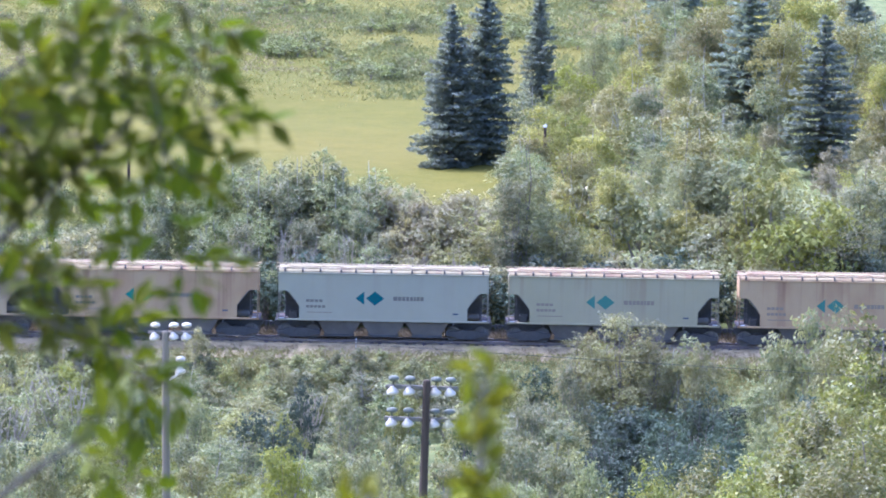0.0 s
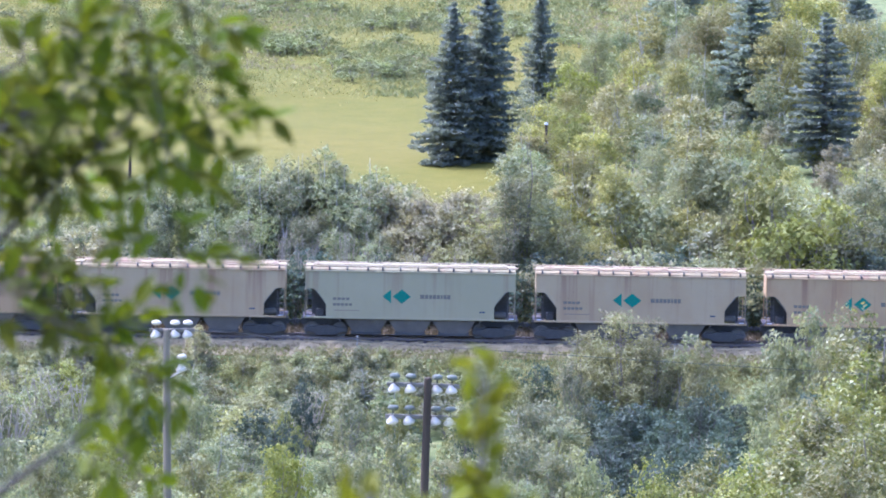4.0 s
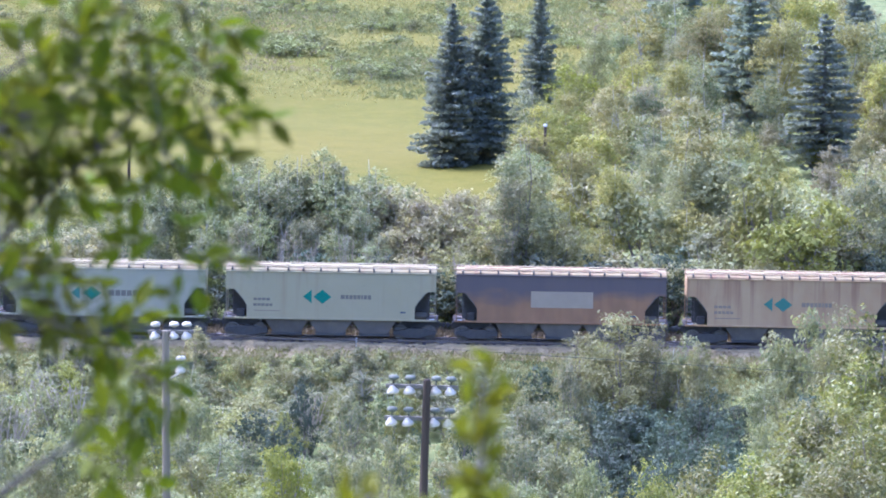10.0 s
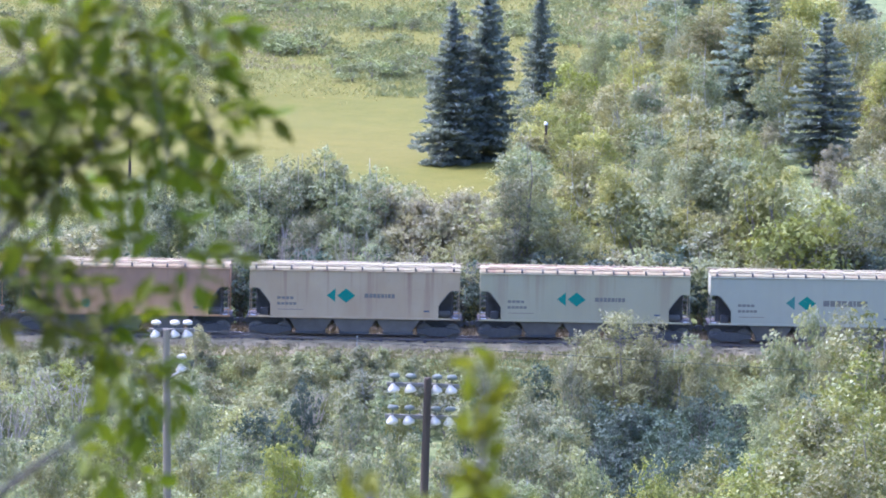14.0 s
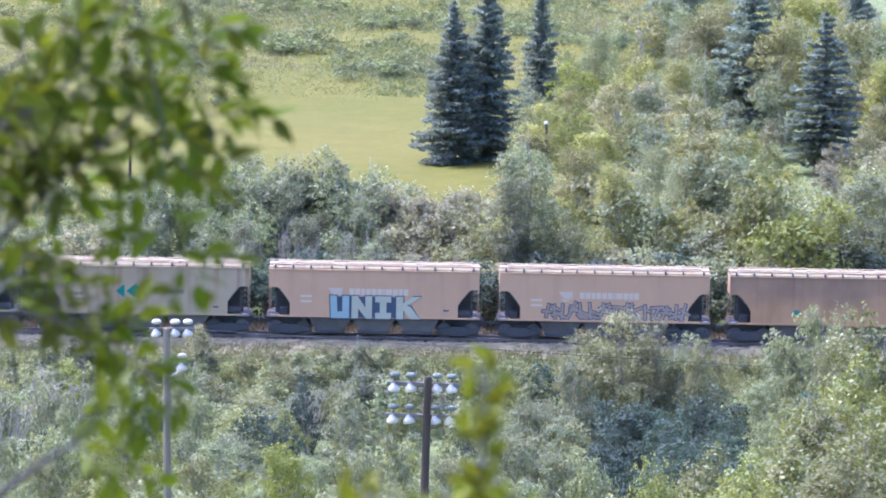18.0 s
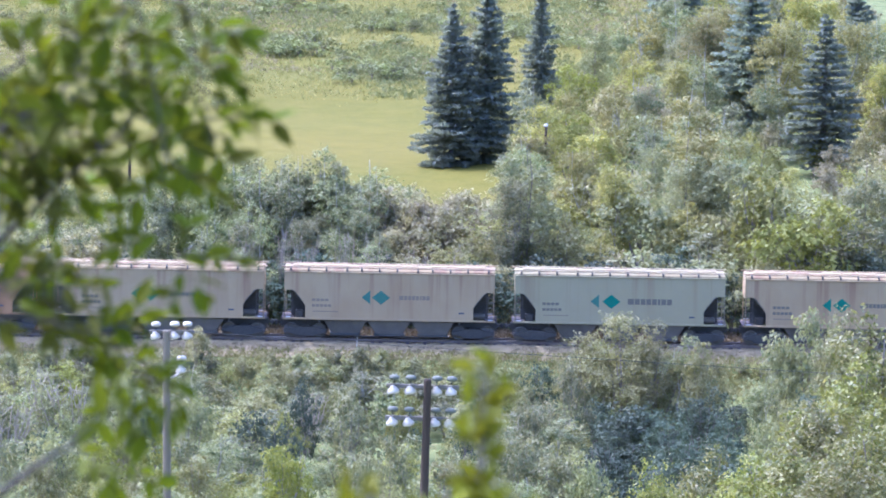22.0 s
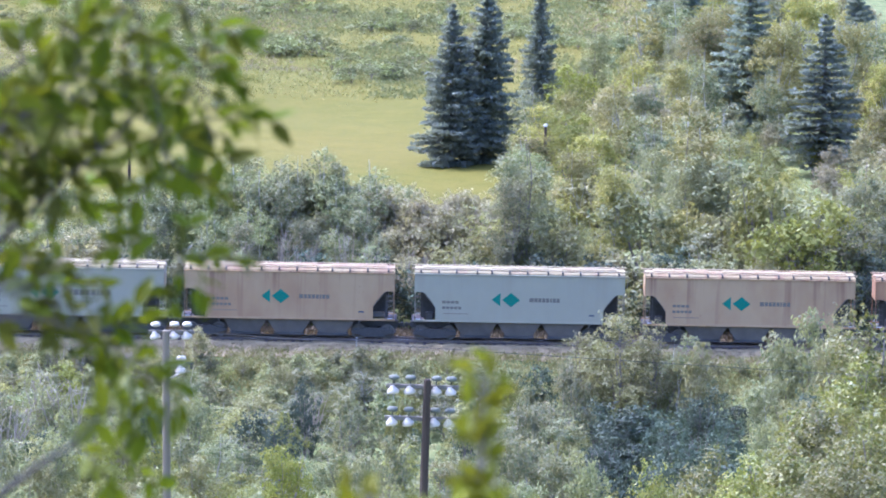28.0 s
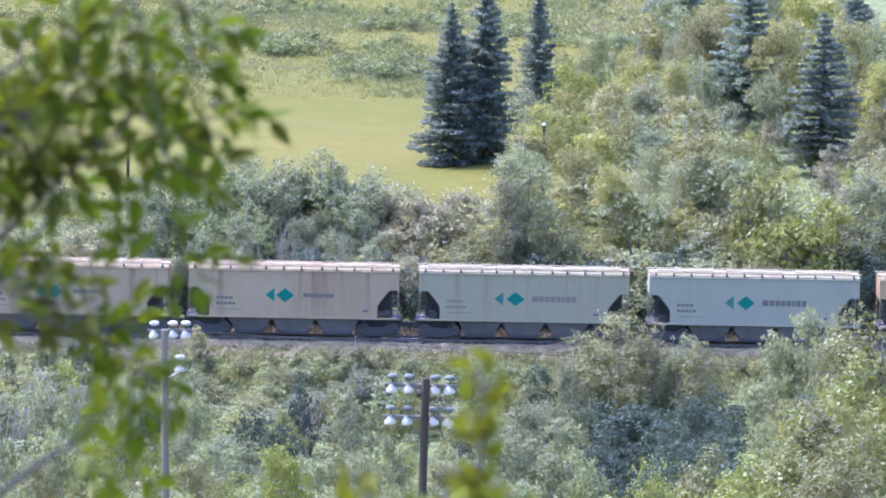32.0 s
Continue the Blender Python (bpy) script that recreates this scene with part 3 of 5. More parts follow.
def repaint(car, paint, roof):
    for ob in car.children:
        kind = ob.name.split(".")[0]
        use = paint if kind in ("side_sheet", "side_sill", "top_chord", "end_sheet", "corner_post") else roof if kind in ("roof_sheet", "hatch_cover", "running_board", "hatch_coaming") else None
        if use:
            for o in (ob, *(c for c in ob.children)):
                slot = o.material_slots[0]
                slot.link, slot.material = "OBJECT", use


def flat_shape(outlines):
    """Thin painted shapes on the near side of a car."""
    bm = bmesh.new()
    for o in outlines:
        prism(o, -WIDE - 0.006, -WIDE + 0.002, bm)
    return bm


MARKS = {}


def mark(kind):
    if not MARKS:
        tri = [(-1.75, 2.70), (-1.2, 2.28), (-1.2, 3.14)]
        dia = [(-1.1, 2.70), (-0.53, 2.25), (0.04, 2.70), (-0.53, 3.15)]
        MARKS["emblem_arrow"] = plain_mesh("emblem", flat_shape([tri]), TEAL)
        MARKS["emblem_diamond"] = plain_mesh("emblem", flat_shape([dia]), TEAL)
        MARKS["bar"] = plain_mesh("bar", flat_shape([[(0, 0), (1, 0), (1, 1), (0, 1)]]), MARK)
        MARKS["plate"] = plain_mesh("data_plate", flat_shape([[(4.35, 1.74), (4.7, 1.74), (4.7, 1.84), (4.35, 1.84)]]), TAG_LINE)
        MARKS["patch"] = plain_mesh("repaint_patch", flat_shape([[(-1.9, 2.25), (2.0, 2.25), (2.0, 3.28), (-1.9, 3.28)]]), PATCH)
        MARKS["pale_emblem"] = plain_mesh("emblem", flat_shape([[(-2.9, 3.12), (-2.5, 2.67), (-2.0, 2.67), (-2.0, 3.12)], [(-2.75, 2.65), (-2.5, 2.47), (-2.1, 2.62)]]), PALE_MARK)
        MARKS["roundel"] = plain_mesh("roundel", flat_shape([[(-2.4 + 0.28 * math.cos(a), 1.96 + 0.28 * math.sin(a)) for a in [i * math.pi / 8 for i in range(16)]]]), PALE_TEAL)
    return MARKS[kind]


def put_mark(car, kind, material=None, dx=0.0, proud=0.0):
    ob = part(mark(kind).name.split(".")[0], mark(kind), None, car)
    ob.location = (dx, -proud, 0)
    if material:
        ob.material_slots[0].link, ob.material_slots[0].material = "OBJECT", material
    return ob


def bar_row(car, name, x, z, h, widths, gap, material):
    """Lettering that stays a row of plain bars."""
    for w in widths:
        ob = part(name, mark("bar"), None, car)
        ob.matrix_basis = Matrix.Translation((x, 0, z)) @ Matrix.Diagonal((w, 1, h, 1))
        ob.material_slots[0].link, ob.material_slots[0].material = "OBJECT", material
        x += w + gap


def spray_scrawl(car):
    """Overlapping sprayed letters that cannot be read: slanted pale strokes with dark rims."""
    rng = np.random.default_rng(8)
    x = -3.9
    while x < 4.9:
        w, lo, hi = rng.uniform(0.55, 0.9), rng.uniform(1.42, 1.55), rng.uniform(2.2, 2.5)
        fill, rim = bmesh.new(), bmesh.new()
        strokes = [((rng.uniform(0.0, 0.5), 0.0), (rng.uniform(0.0, 0.7), 1.0))]
        for _ in range(rng.integers(1, 4)):
            z0 = rng.uniform(0.0, 1.0)
            strokes.append(((rng.uniform(0.0, 0.25), z0), (rng.uniform(0.75, 1.05), np.clip(z0 + rng.uniform(-0.6, 0.6), 0.0, 1.0))))
        for n, (p, q) in enumerate(strokes):
            p, q = (np.array((x + v[0] * w, lo + v[1] * (hi - lo))) for v in (p, q))
            along = (q - p) / (np.linalg.norm(q - p) + 1e-6)
            across = np.array((-along[1], along[0]))
            for bm, t, y in ((fill, 0.085, 0.012 + n * 0.002), (rim, 0.145, 0.003 + n * 0.001)):
                a, b = p - along * t * 0.8, q + along * t * 0.8
                prism([tuple(a + across * t), tuple(b + across * t * 0.7), tuple(b - across * t), tuple(a - across * t * 0.8)], -WIDE - y - 0.004, -WIDE - 0.002, bm)
        part("spray_rim", rim, TAG_LINE, car)
        part("spray_tag", fill, TAG_PINK, car)
        x += w * rng.uniform(0.8, 1.0)


def spray_word(car):
    """The graffiti word UNIK in block letters, pale fill on a dark outline."""
    letters = [("U", -2.7, TAG_FILL, [[(0, 0), (1.15, 0), (1.15, 0.42), (0, 0.42)], [(0, 0.4), (0.42, 0.4), (0.36, 1.42), (-0.06, 1.42)], [(0.72, 0.4), (1.15, 0.4), (1.15, 1.42), (0.72, 1.42)]]),
               ("N", -1.4, TAG_CREAM, [[(0, 0), (0.42, 0), (0.42, 1.42), (0, 1.42)], [(0.86, 0), (1.28, 0), (1.28, 1.42), (0.86, 1.42)], [(0.36, 1.42), (0.0, 1.2), (0.9, 0.0), (1.2, 0.2)]]),
               ("I", 0.08, TAG_CREAM, [[(0, 0), (1.0, 0), (1.0, 0.38), (0, 0.38)], [(0.29, 0.3), (0.71, 0.3), (0.71, 1.1), (0.29, 1.1)], [(0, 1.04), (1.0, 1.04), (1.0, 1.42), (0, 1.42)]]),
               ("K", 1.4, TAG_CREAM, [[(0, 0), (0.45, 0), (0.45, 1.42), (0, 1.42)], [(0.4, 0.55), (0.75, 0.9), (1.6, 1.42), (1.0, 1.42), (0.4, 0.95)], [(0.5, 0.85), (0.9, 0.8), (1.5, 0.0), (0.9, 0.0), (0.42, 0.6)]])]
    part("graffiti_shadow", prism([(-2.66, 1.28), (1.9, 1.28), (1.9, 2.6), (-2.66, 2.6)], -WIDE - 0.03, -WIDE - 0.022), TAG_LINE, car, "dark blue spray between the letters")
    for word, x, fill, shapes in letters:
        bm, under = bmesh.new(), bmesh.new()
        for i, s in enumerate(shapes):
            step = i * 0.003
            cx, cz = sum(p[0] for p in s) / len(s), sum(p[1] for p in s) / len(s)
            prism([(x + p[0], 1.22 + p[1]) for p in s], -WIDE - 0.052 - step, -WIDE - 0.03, bm)
            if word == "N" and s is shapes[2]:
                continue
            grown = [(x + p[0] + math.copysign(0.06, p[0] - cx), 1.22 + p[1] + math.copysign(0.06, p[1] - cz)) for p in s]
            prism(grown, -WIDE - 0.034 - step, -WIDE - 0.026, under)
        part("graffiti_outline", under, TAG_LINE, car)
        part("graffiti_letter", bm, fill, car, "graffiti letter " + word)


# place in the train: paint, roof, lettering, what the label says
ROSTER = {
    2: ("tan", 1, "faint", "tan rust-streaked"), 1: ("pale", 1, "faint", "pale grey rust-edged"), 0: ("white", 0, "logo", "clean white"),
    -1: ("tan", 1, "logo", "tan weathered"), -2: ("beige", 1, "logo", "beige stained"), -3: ("pale", 0, "logo", "pale grey"),
    -4: ("beige", 1, "logo", "beige rust-streaked"), -5: ("tan", 1, "faint", "tan stained"), -6: ("tan", 1, "faint", "orange-tan weathered"),
    -7: ("dark", 1, "patch", "dark brown stained"), -8: ("pale", 0, "logo", "pale grey"), -9: ("white", 0, "big", "blue-white"),
    -10: ("pale", 1, "logo", "pale grey patched"), -11: ("beige", 0, "logo", "pale beige"), -12: ("rosy", 1, "roundel", "rust-red stained"),
    -13: ("pink", 1, "scrawl", "pink graffiti-covered"), -14: ("pink", 1, "spray", "pink graffiti-lettered"), -15: ("beige", 1, "logo", "pale beige streaked"),
    -16: ("pale", 0, "big", "pale grey"), -17: ("beige", 1, "faint", "beige weathered"), -18: ("beige", 1, "logo", "beige rust-streaked"),
    -19: ("brown", 1, "faint", "brown mottled"), -20: ("tan", 1, "logo", "tan stained"), -21: ("white", 0, "logo", "blue-white"),
    -22: ("tan", 1, "logo", "tan weathered"), -23: ("white", 0, "big", "blue-white"), -24: ("pale", 0, "big_faint", "pale grey"),
    -25: ("beige", 1, "logo", "beige stained"), -26: ("beige", 1, "logo", "cream-beige weathered"),
}
FIRST_X = -3.69


def build_train():
    proto = None
    for k, (paint, rusty, lettering, words) in ROSTER.items():
        here = pose(FIRST_X + PITCH * k, TRACK_Y, 0)
        if proto is None:
            proto = car = build_hopper()
            car.matrix_basis = here
        else:
            car = copy_thing(proto, here)
        CARS.append((k, car))
    for k, car in CARS:
        paint, rusty, lettering, words = ROSTER[k]
        repaint(car, PAINTS[paint], ROOF_RUSTY if rusty else ROOF_CLEAN)
        teal = DARK_TEAL if k == 0 else TEAL
        put_mark(car, "plate")
        if lettering in ("logo", "faint", "big", "big_faint"):
            big = lettering.startswith("big")
            put_mark(car, "emblem_arrow", PALE_TEAL if lettering == "faint" or big else teal, -0.1 if big else 0)
            put_mark(car, "emblem_diamond", PALE_TEAL if lettering == "faint" else teal)
            ink = FAINT_MARK if "faint" in lettering else MARK
            if big:
                bar_row(car, "name_bar", 0.5, 2.54, 0.36, [0.38, 0.3, 0.3, 0.3, 0.3, 0.16, 0.3, 0.3], 0.06, ink)
            else:
                bar_row(car, "name_bar", 0.62, 2.58, 0.26, [0.26, 0.2, 0.2, 0.2, 0.2, 0.12, 0.2, 0.2], 0.045, ink)
            bar_row(car, "number_bar", -4.85, 2.42, 0.16, [0.22] * 4, 0.05, ink)
            bar_row(car, "number_bar", -4.85, 2.06, 0.16, [0.2] * 5, 0.05, ink)
            bar_row(car, "data_bar", -4.8, 1.75, 0.05, [1.6], 0.1, FAINT_MARK)
        elif lettering == "patch":
            put_mark(car, "patch")
        elif lettering == "roundel":
            put_mark(car, "roundel")
        else:
            put_mark(car, "pale_emblem")
            bar_row(car, "name_bar", -1.55, 2.70, 0.4, [0.3, 0.32, 0.24, 0.3, 0.3, 0.3, 0.1, 0.4, 0.3, 0.24, 0.3], 0.06, PALE_MARK)
            bar_row(car, "number_bar", -4.6, 2.5, 0.14, [0.7], 0.05, PALE_MARK)
            bar_row(car, "number_bar", -4.6, 2.18, 0.14, [0.7], 0.05, PALE_MARK)
            if lettering == "spray":
                spray_word(car)
            else:
                spray_scrawl(car)
        tagged(car, words + " steel covered hopper car rolling on the track", "hopper car", "cars of the train")


build_train()


# ---- plants ----
def crown_points(rng, n, clumps, height, radius, low, lumps=0.55):
    """Leaf places and the ways they face: ragged puffs that make up an uneven crown with gaps."""
    c = rng.normal(size=(clumps, 3))
    c /= np.linalg.norm(c, axis=1)[:, None]
    r = rng.uniform(0.3, 1.0, clumps) ** 0.5 * rng.uniform(0.75, 1.12, clumps)
    mid, half = (height + low) / 2, (height - low) / 2
    cx = np.stack([c[:, 0] * r * radius, c[:, 1] * r * radius, mid + c[:, 2] * r * half * 0.9], 1)
    taper = np.clip(1.3 - 0.75 * (cx[:, 2] - low) / (height - low), 0.45, 1.0)
    cx[:, :2] *= taper[:, None]
    size = rng.uniform(0.4, 1.15, clumps) * radius * lumps * 0.62
    # sprays of leaves sit on each puff, with gaps between them
    sprays = max(24, n // 13)
    puff = rng.choice(clumps, sprays, p=size ** 2 / np.sum(size ** 2))
    d = rng.normal(size=(sprays, 3)) + (0, 0, 0.4)
    d /= np.linalg.norm(d, axis=1)[:, None]
    at = cx[puff] + d * (size[puff] * rng.uniform(0.62, 1.16, sprays))[:, None]
    loose = rng.random(sprays) < 0.12
    at[loose] += rng.normal(size=(int(loose.sum()), 3)) * radius * 0.13 + (0, 0, radius * 0.06)
    reach = rng.uniform(0.09, 0.24, sprays) * (0.6 + 0.2 * radius)
    which = rng.integers(sprays, size=n)
    p = at[which] + rng.normal(size=(n, 3)) * reach[which][:, None] * np.array([1.0, 1.0, 0.62]) + d[which] * (reach[which] * rng.random(n))[:, None]
    p[:, 2] = np.maximum(p[:, 2], 0.05)
    return p, cx, d[which] * 0.6 + (0, 0, 0.35)


def limbs_to(rng, tips, height, stems, girth):
    lines = []
    for s in range(stems):
        lean = rng.normal(size=2) * (0.05 if stems == 1 else 0.06 if height > 10 else 0.16) * height
        rise = (0.12, 0.24, 0.36, 0.48, 0.6, 0.72, 0.92)
        wave = rng.normal(size=(7, 2)) * 0.012 * height
        pts = [(s * 0.1, 0.0, -0.25)] + [(lean[0] * q + w[0], lean[1] * q + w[1], height * q) for q, w in zip(rise, wave)]
        lines.append((pts, [girth] + [girth * (1 - 0.92 * q) for q in rise]))
        for tip in tips[s::stems]:
            z = min(max(tip[2] * 0.6, 0.3), height * 0.8)
            f = z / (height * 0.92)
            start = (lean[0] * f, lean[1] * f, z)
            bend = (tip[0] * 0.5 + start[0] * 0.5, tip[1] * 0.5 + start[1] * 0.5, z * 0.6 + tip[2] * 0.4)
            lines.append(([start, bend, tuple(tip)], [girth * 0.35, girth * 0.22, girth * 0.06]))
    return lines


def broadleaf(name, seed, height, radius, low, leaves, clumps, size, leaf_mat, bark, stems, girth, lumps=0.55):
    rng = np.random.default_rng(seed)
    leaves, size = int(leaves * 1.75), size * 0.8
    pts, cx, face = crown_points(rng, leaves, clumps, height, radius, low, lumps)
    ob = new(name)
    lines = limbs_to(rng, cx[: min(clumps, 10)], height, stems, girth)
    part("trunk", mesh_of("trunk", *branched(lines), bark), None, ob)
    part("crown", leaf_mesh("crown", pts, rng.uniform(0.6, 1.35, leaves) * size, rng, leaf_mat, None, 0.52, face, 3), None, ob)
    return ob


def bare_shrub(name, seed, height, bark):
    rng = np.random.default_rng(seed)
    lines = []
    for s in range(9):
        a, lean = rng.uniform(0, 6.28), rng.uniform(0.1, 0.5)
        top = np.array([math.cos(a) * lean * height * 0.6, math.sin(a) * lean * height * 0.6, height * rng.uniform(0.7, 1.0)])
        lines.append(([(0, 0, -0.2), tuple(top * 0.5 + rng.normal(size=3) * 0.1), tuple(top)], [0.05, 0.035, 0.012]))
        for b in range(7):
            f = rng.uniform(0.3, 0.95)
            st = top * f
            en = st + np.array([rng.normal() * 0.5, rng.normal() * 0.5, rng.uniform(0.3, 1.0)]) * height * 0.16
            lines.append(([tuple(st), tuple((st + en) / 2 + rng.normal(size=3) * 0.06), tuple(en)], [0.022, 0.016, 0.008]))
    ob = new(name)
    v, f = branched(lines)
    part("dead_wood", mesh_of("dead_wood", v, f, bark), None, ob)
    return ob


def conifer(name, seed, height, radius, low=0.4, full=1.0):
    rng = np.random.default_rng(seed)
    centres, sizes, lean, lines = [], [], [], []
    lines.append(([(0, 0, -0.3), (0, 0, height * 0.5), (0.05, 0, height * 0.99)], [0.2, 0.12, 0.015]))
    whorls = int(height * 2.1 * (0.4 + 0.6 * full))
    for w in range(whorls):
        f = w / (whorls - 1)
        z = low + (height - low) * f ** 0.95
        reach = radius * (1 - f) ** 0.74 * rng.uniform(0.86, 1.08) + 0.1
        if f < 0.08:
            reach *= 0.75 + 3 * f
        for b in range(int((8 + 6 * (1 - f)) * full)):
            a = rng.uniform(0, 6.283)
            r = reach * rng.uniform(0.6, 1.12)
            droop = -0.28 * (1 - f) + 0.15 * f
            d = np.array([math.cos(a), math.sin(a), 0.0])
            side = np.array([-d[1], d[0], 0.0])
            n = max(6, int(r * 38))
            if b % 3 == 0:
                lines.append(([(0, 0, z), tuple(d * r * 0.9 + (0, 0, z + droop * r * 0.8))], [0.03, 0.008]))
            for i in range(n):
                g = (i + rng.uniform(0, 1)) / n
                lift = droop * r * g + 0.16 * r * g * g
                fan = 0.32 * r * (0.3 + g) * (1.15 - g)
                centres.append(d * r * g + side * rng.normal() * fan * 0.8 + (0, 0, z + lift + rng.normal() * 0.07 - 0.06 * abs(rng.normal())))
                sizes.append(rng.uniform(0.14, 0.26))
                lean.append(d * 0.9 + (0, 0, -0.25 + 0.4 * g))
    ob = new(name)
    v, fcs = tubes(lines, 5)
    part("trunk", mesh_of("trunk", v, fcs, BARK), None, ob)
    part("crown", leaf_mesh("crown", np.array(centres), np.array(sizes), rng, LEAF_SPRUCE, np.array(lean), 0.4, None, 3), None, ob)
    return ob


KINDS = {
    "poplar": (3, lambda i: broadleaf("poplar", 20 + i, 8.0, 1.8, 0.6, 2100, 28, 0.118, LEAF_POPLAR, PALE_BARK, 1, 0.1), "young poplar with grey-green leaves and pale trunk", "tree"),
    "aspen": (3, lambda i: broadleaf("aspen", 40 + i, 8.0, 2.2, 0.5, 2400, 26, 0.136, LEAF_ASPEN, PALE_BARK, 1, 0.11), "broad aspen tree with dense green leaves", "tree"),
    "dusky_aspen": (2, lambda i: broadleaf("dusky_aspen", 280 + i, 11.0, 2.1, 1.0, 4000, 38, 0.115, LEAF_BUSH, BARK, 2, 0.09), "tall aspen with dull dark green leaves", "tree"),
    "tall_aspen": (3, lambda i: broadleaf("tall_aspen", 300 + i, 11.0, 2.7, 1.2, 5000, 42, 0.115, LEAF_ASPEN, PALE_BARK, 1, 0.13), "tall aspen with pale shimmering leaves", "tree"),
    "willow": (3, lambda i: broadleaf("willow", 60 + i, 5.0, 2.5, 0.1, 2000, 26, 0.132, LEAF_WILLOW, BARK, 5, 0.06), "rounded willow with dusty green leaves", "shrub"),
    "silver_shrub": (3, lambda i: broadleaf("silver_shrub", 80 + i, 4.5, 1.7, 0.1, 1700, 24, 0.115, LEAF_SILVER, DRY_TWIG, 5, 0.045), "silvery-leaved shrub with pale twigs", "shrub"),
    "bush": (4, lambda i: broadleaf("bush", 100 + i, 4.0, 2.2, 0.1, 1600, 26, 0.134, LEAF_BUSH, BARK, 5, 0.05), "dense dark green bush in the valley", "shrub"),
    "grey_bush": (2, lambda i: broadleaf("grey_bush", 120 + i, 4.0, 2.0, 0.1, 1500, 26, 0.12, LEAF_WILLOW, DRY_TWIG, 5, 0.045), "grey-green bush with thin twigs", "shrub"),
    "lime_bush": (2, lambda i: broadleaf("lime_bush", 140 + i, 4.5, 2.0, 0.1, 1500, 26, 0.125, LEAF_LIME, BARK, 3, 0.06), "leafy bush in light yellow-green", "shrub"),
    "alder": (2, lambda i: broadleaf("alder", 220 + i, 4.0, 2.0, 0.05, 1000, 26, 0.13, LEAF_ALDER_SHADE, BARK, 5, 0.05), "alder bush with shade put into its dark green leaves", "shrub"),
    "cottonwood": (3, lambda i: broadleaf("cottonwood", 240 + i, 15.0, 2.9, 2.0, 9500, 60, 0.108, LEAF_COTTON, BARK, 1, 0.12, 0.44), "tall cottonwood with glossy pale green leaves", "tree"),
    "great_willow": (2, lambda i: broadleaf("great_willow", 260 + i, 8.0, 2.7, 0.2, 4600, 46, 0.105, LEAF_WILLOW, BARK, 5, 0.08, 0.46), "large domed willow with dusty green leaves", "tree"),
    "low_shrub": (3, lambda i: broadleaf("low_shrub", 160 + i, 1.6, 1.3, 0.05, 240, 12, 0.13, SCRUB, BARK, 4, 0.025), "low pale green meadow shrub", "shrub"),
    "bank_shrub": (3, lambda i: broadleaf("bank_shrub", 320 + i, 2.2, 1.2, 0.05, 620, 18, 0.115, LEAF_BUSH, BARK, 4, 0.03), "small green shrub on the railway embankment", "shrub"),
    "pale_shrub": (2, lambda i: broadleaf("pale_shrub", 340 + i, 2.2, 1.1, 0.05, 560, 18, 0.11, LEAF_WILLOW, DRY_TWIG, 4, 0.03), "small grey-green shrub on the railway embankment", "shrub"),
    "spruce": (3, lambda i: conifer("spruce", 180 + i, 13.0, 2.9), "tall dark green spruce tree", "tree"),
    "open_spruce": (2, lambda i: conifer("open_spruce", 400 + i, 13.0, 2.9, 1.0, 0.78), "tall spruce with open layered branches and visible trunk", "tree"),
    "bare_shrub": (2, lambda i: bare_shrub("bare_shrub", 200 + i, 4.5, DRY_TWIG), "leafless grey dead shrub", "shrub"),
}
MADE, DEAL = {}, random.Random(11)


def plant(kind, x, y, tall=None, wide=None, variant=None, sink=0.0):
    """One plant of a kind, its height scaled to tall."""
    count, build, label, category = KINDS[kind]
    i = DEAL.randrange(count) if variant is None else variant
    full = {"poplar": 8.0, "aspen": 8.0, "willow": 5.0, "silver_shrub": 4.5, "bush": 4.0, "grey_bush": 4.0, "lime_bush": 4.5, "low_shrub": 1.6, "spruce": 13.0, "open_spruce": 13.0, "bare_shrub": 4.5, "dusky_aspen": 11.0, "tall_aspen": 11.0, "bank_shrub": 2.2, "pale_shrub": 2.2, "alder": 4.0, "cottonwood": 15.0, "great_willow": 8.0}[kind]
    s = (tall or full) / full
    w = wide or s * DEAL.uniform(0.85, 1.2)
    m = pose(x, y, ground_z(x, y) - sink, 0, 0, DEAL.uniform(0, 360)) @ Matrix.Diagonal((w, w, s, 1))
    if (kind, i) in MADE:
        return copy_thing(MADE[kind, i], m)
    ob = MADE[kind, i] = build(i)
    ob.matrix_basis = Matrix.Identity(4)
    tagged(ob, label, category, kind.replace("_", " ") + " plants")
    first = copy_thing(ob, m)
    for o in (*ob.children, ob):
        FORMS.append(o)
    return first


FORMS = []


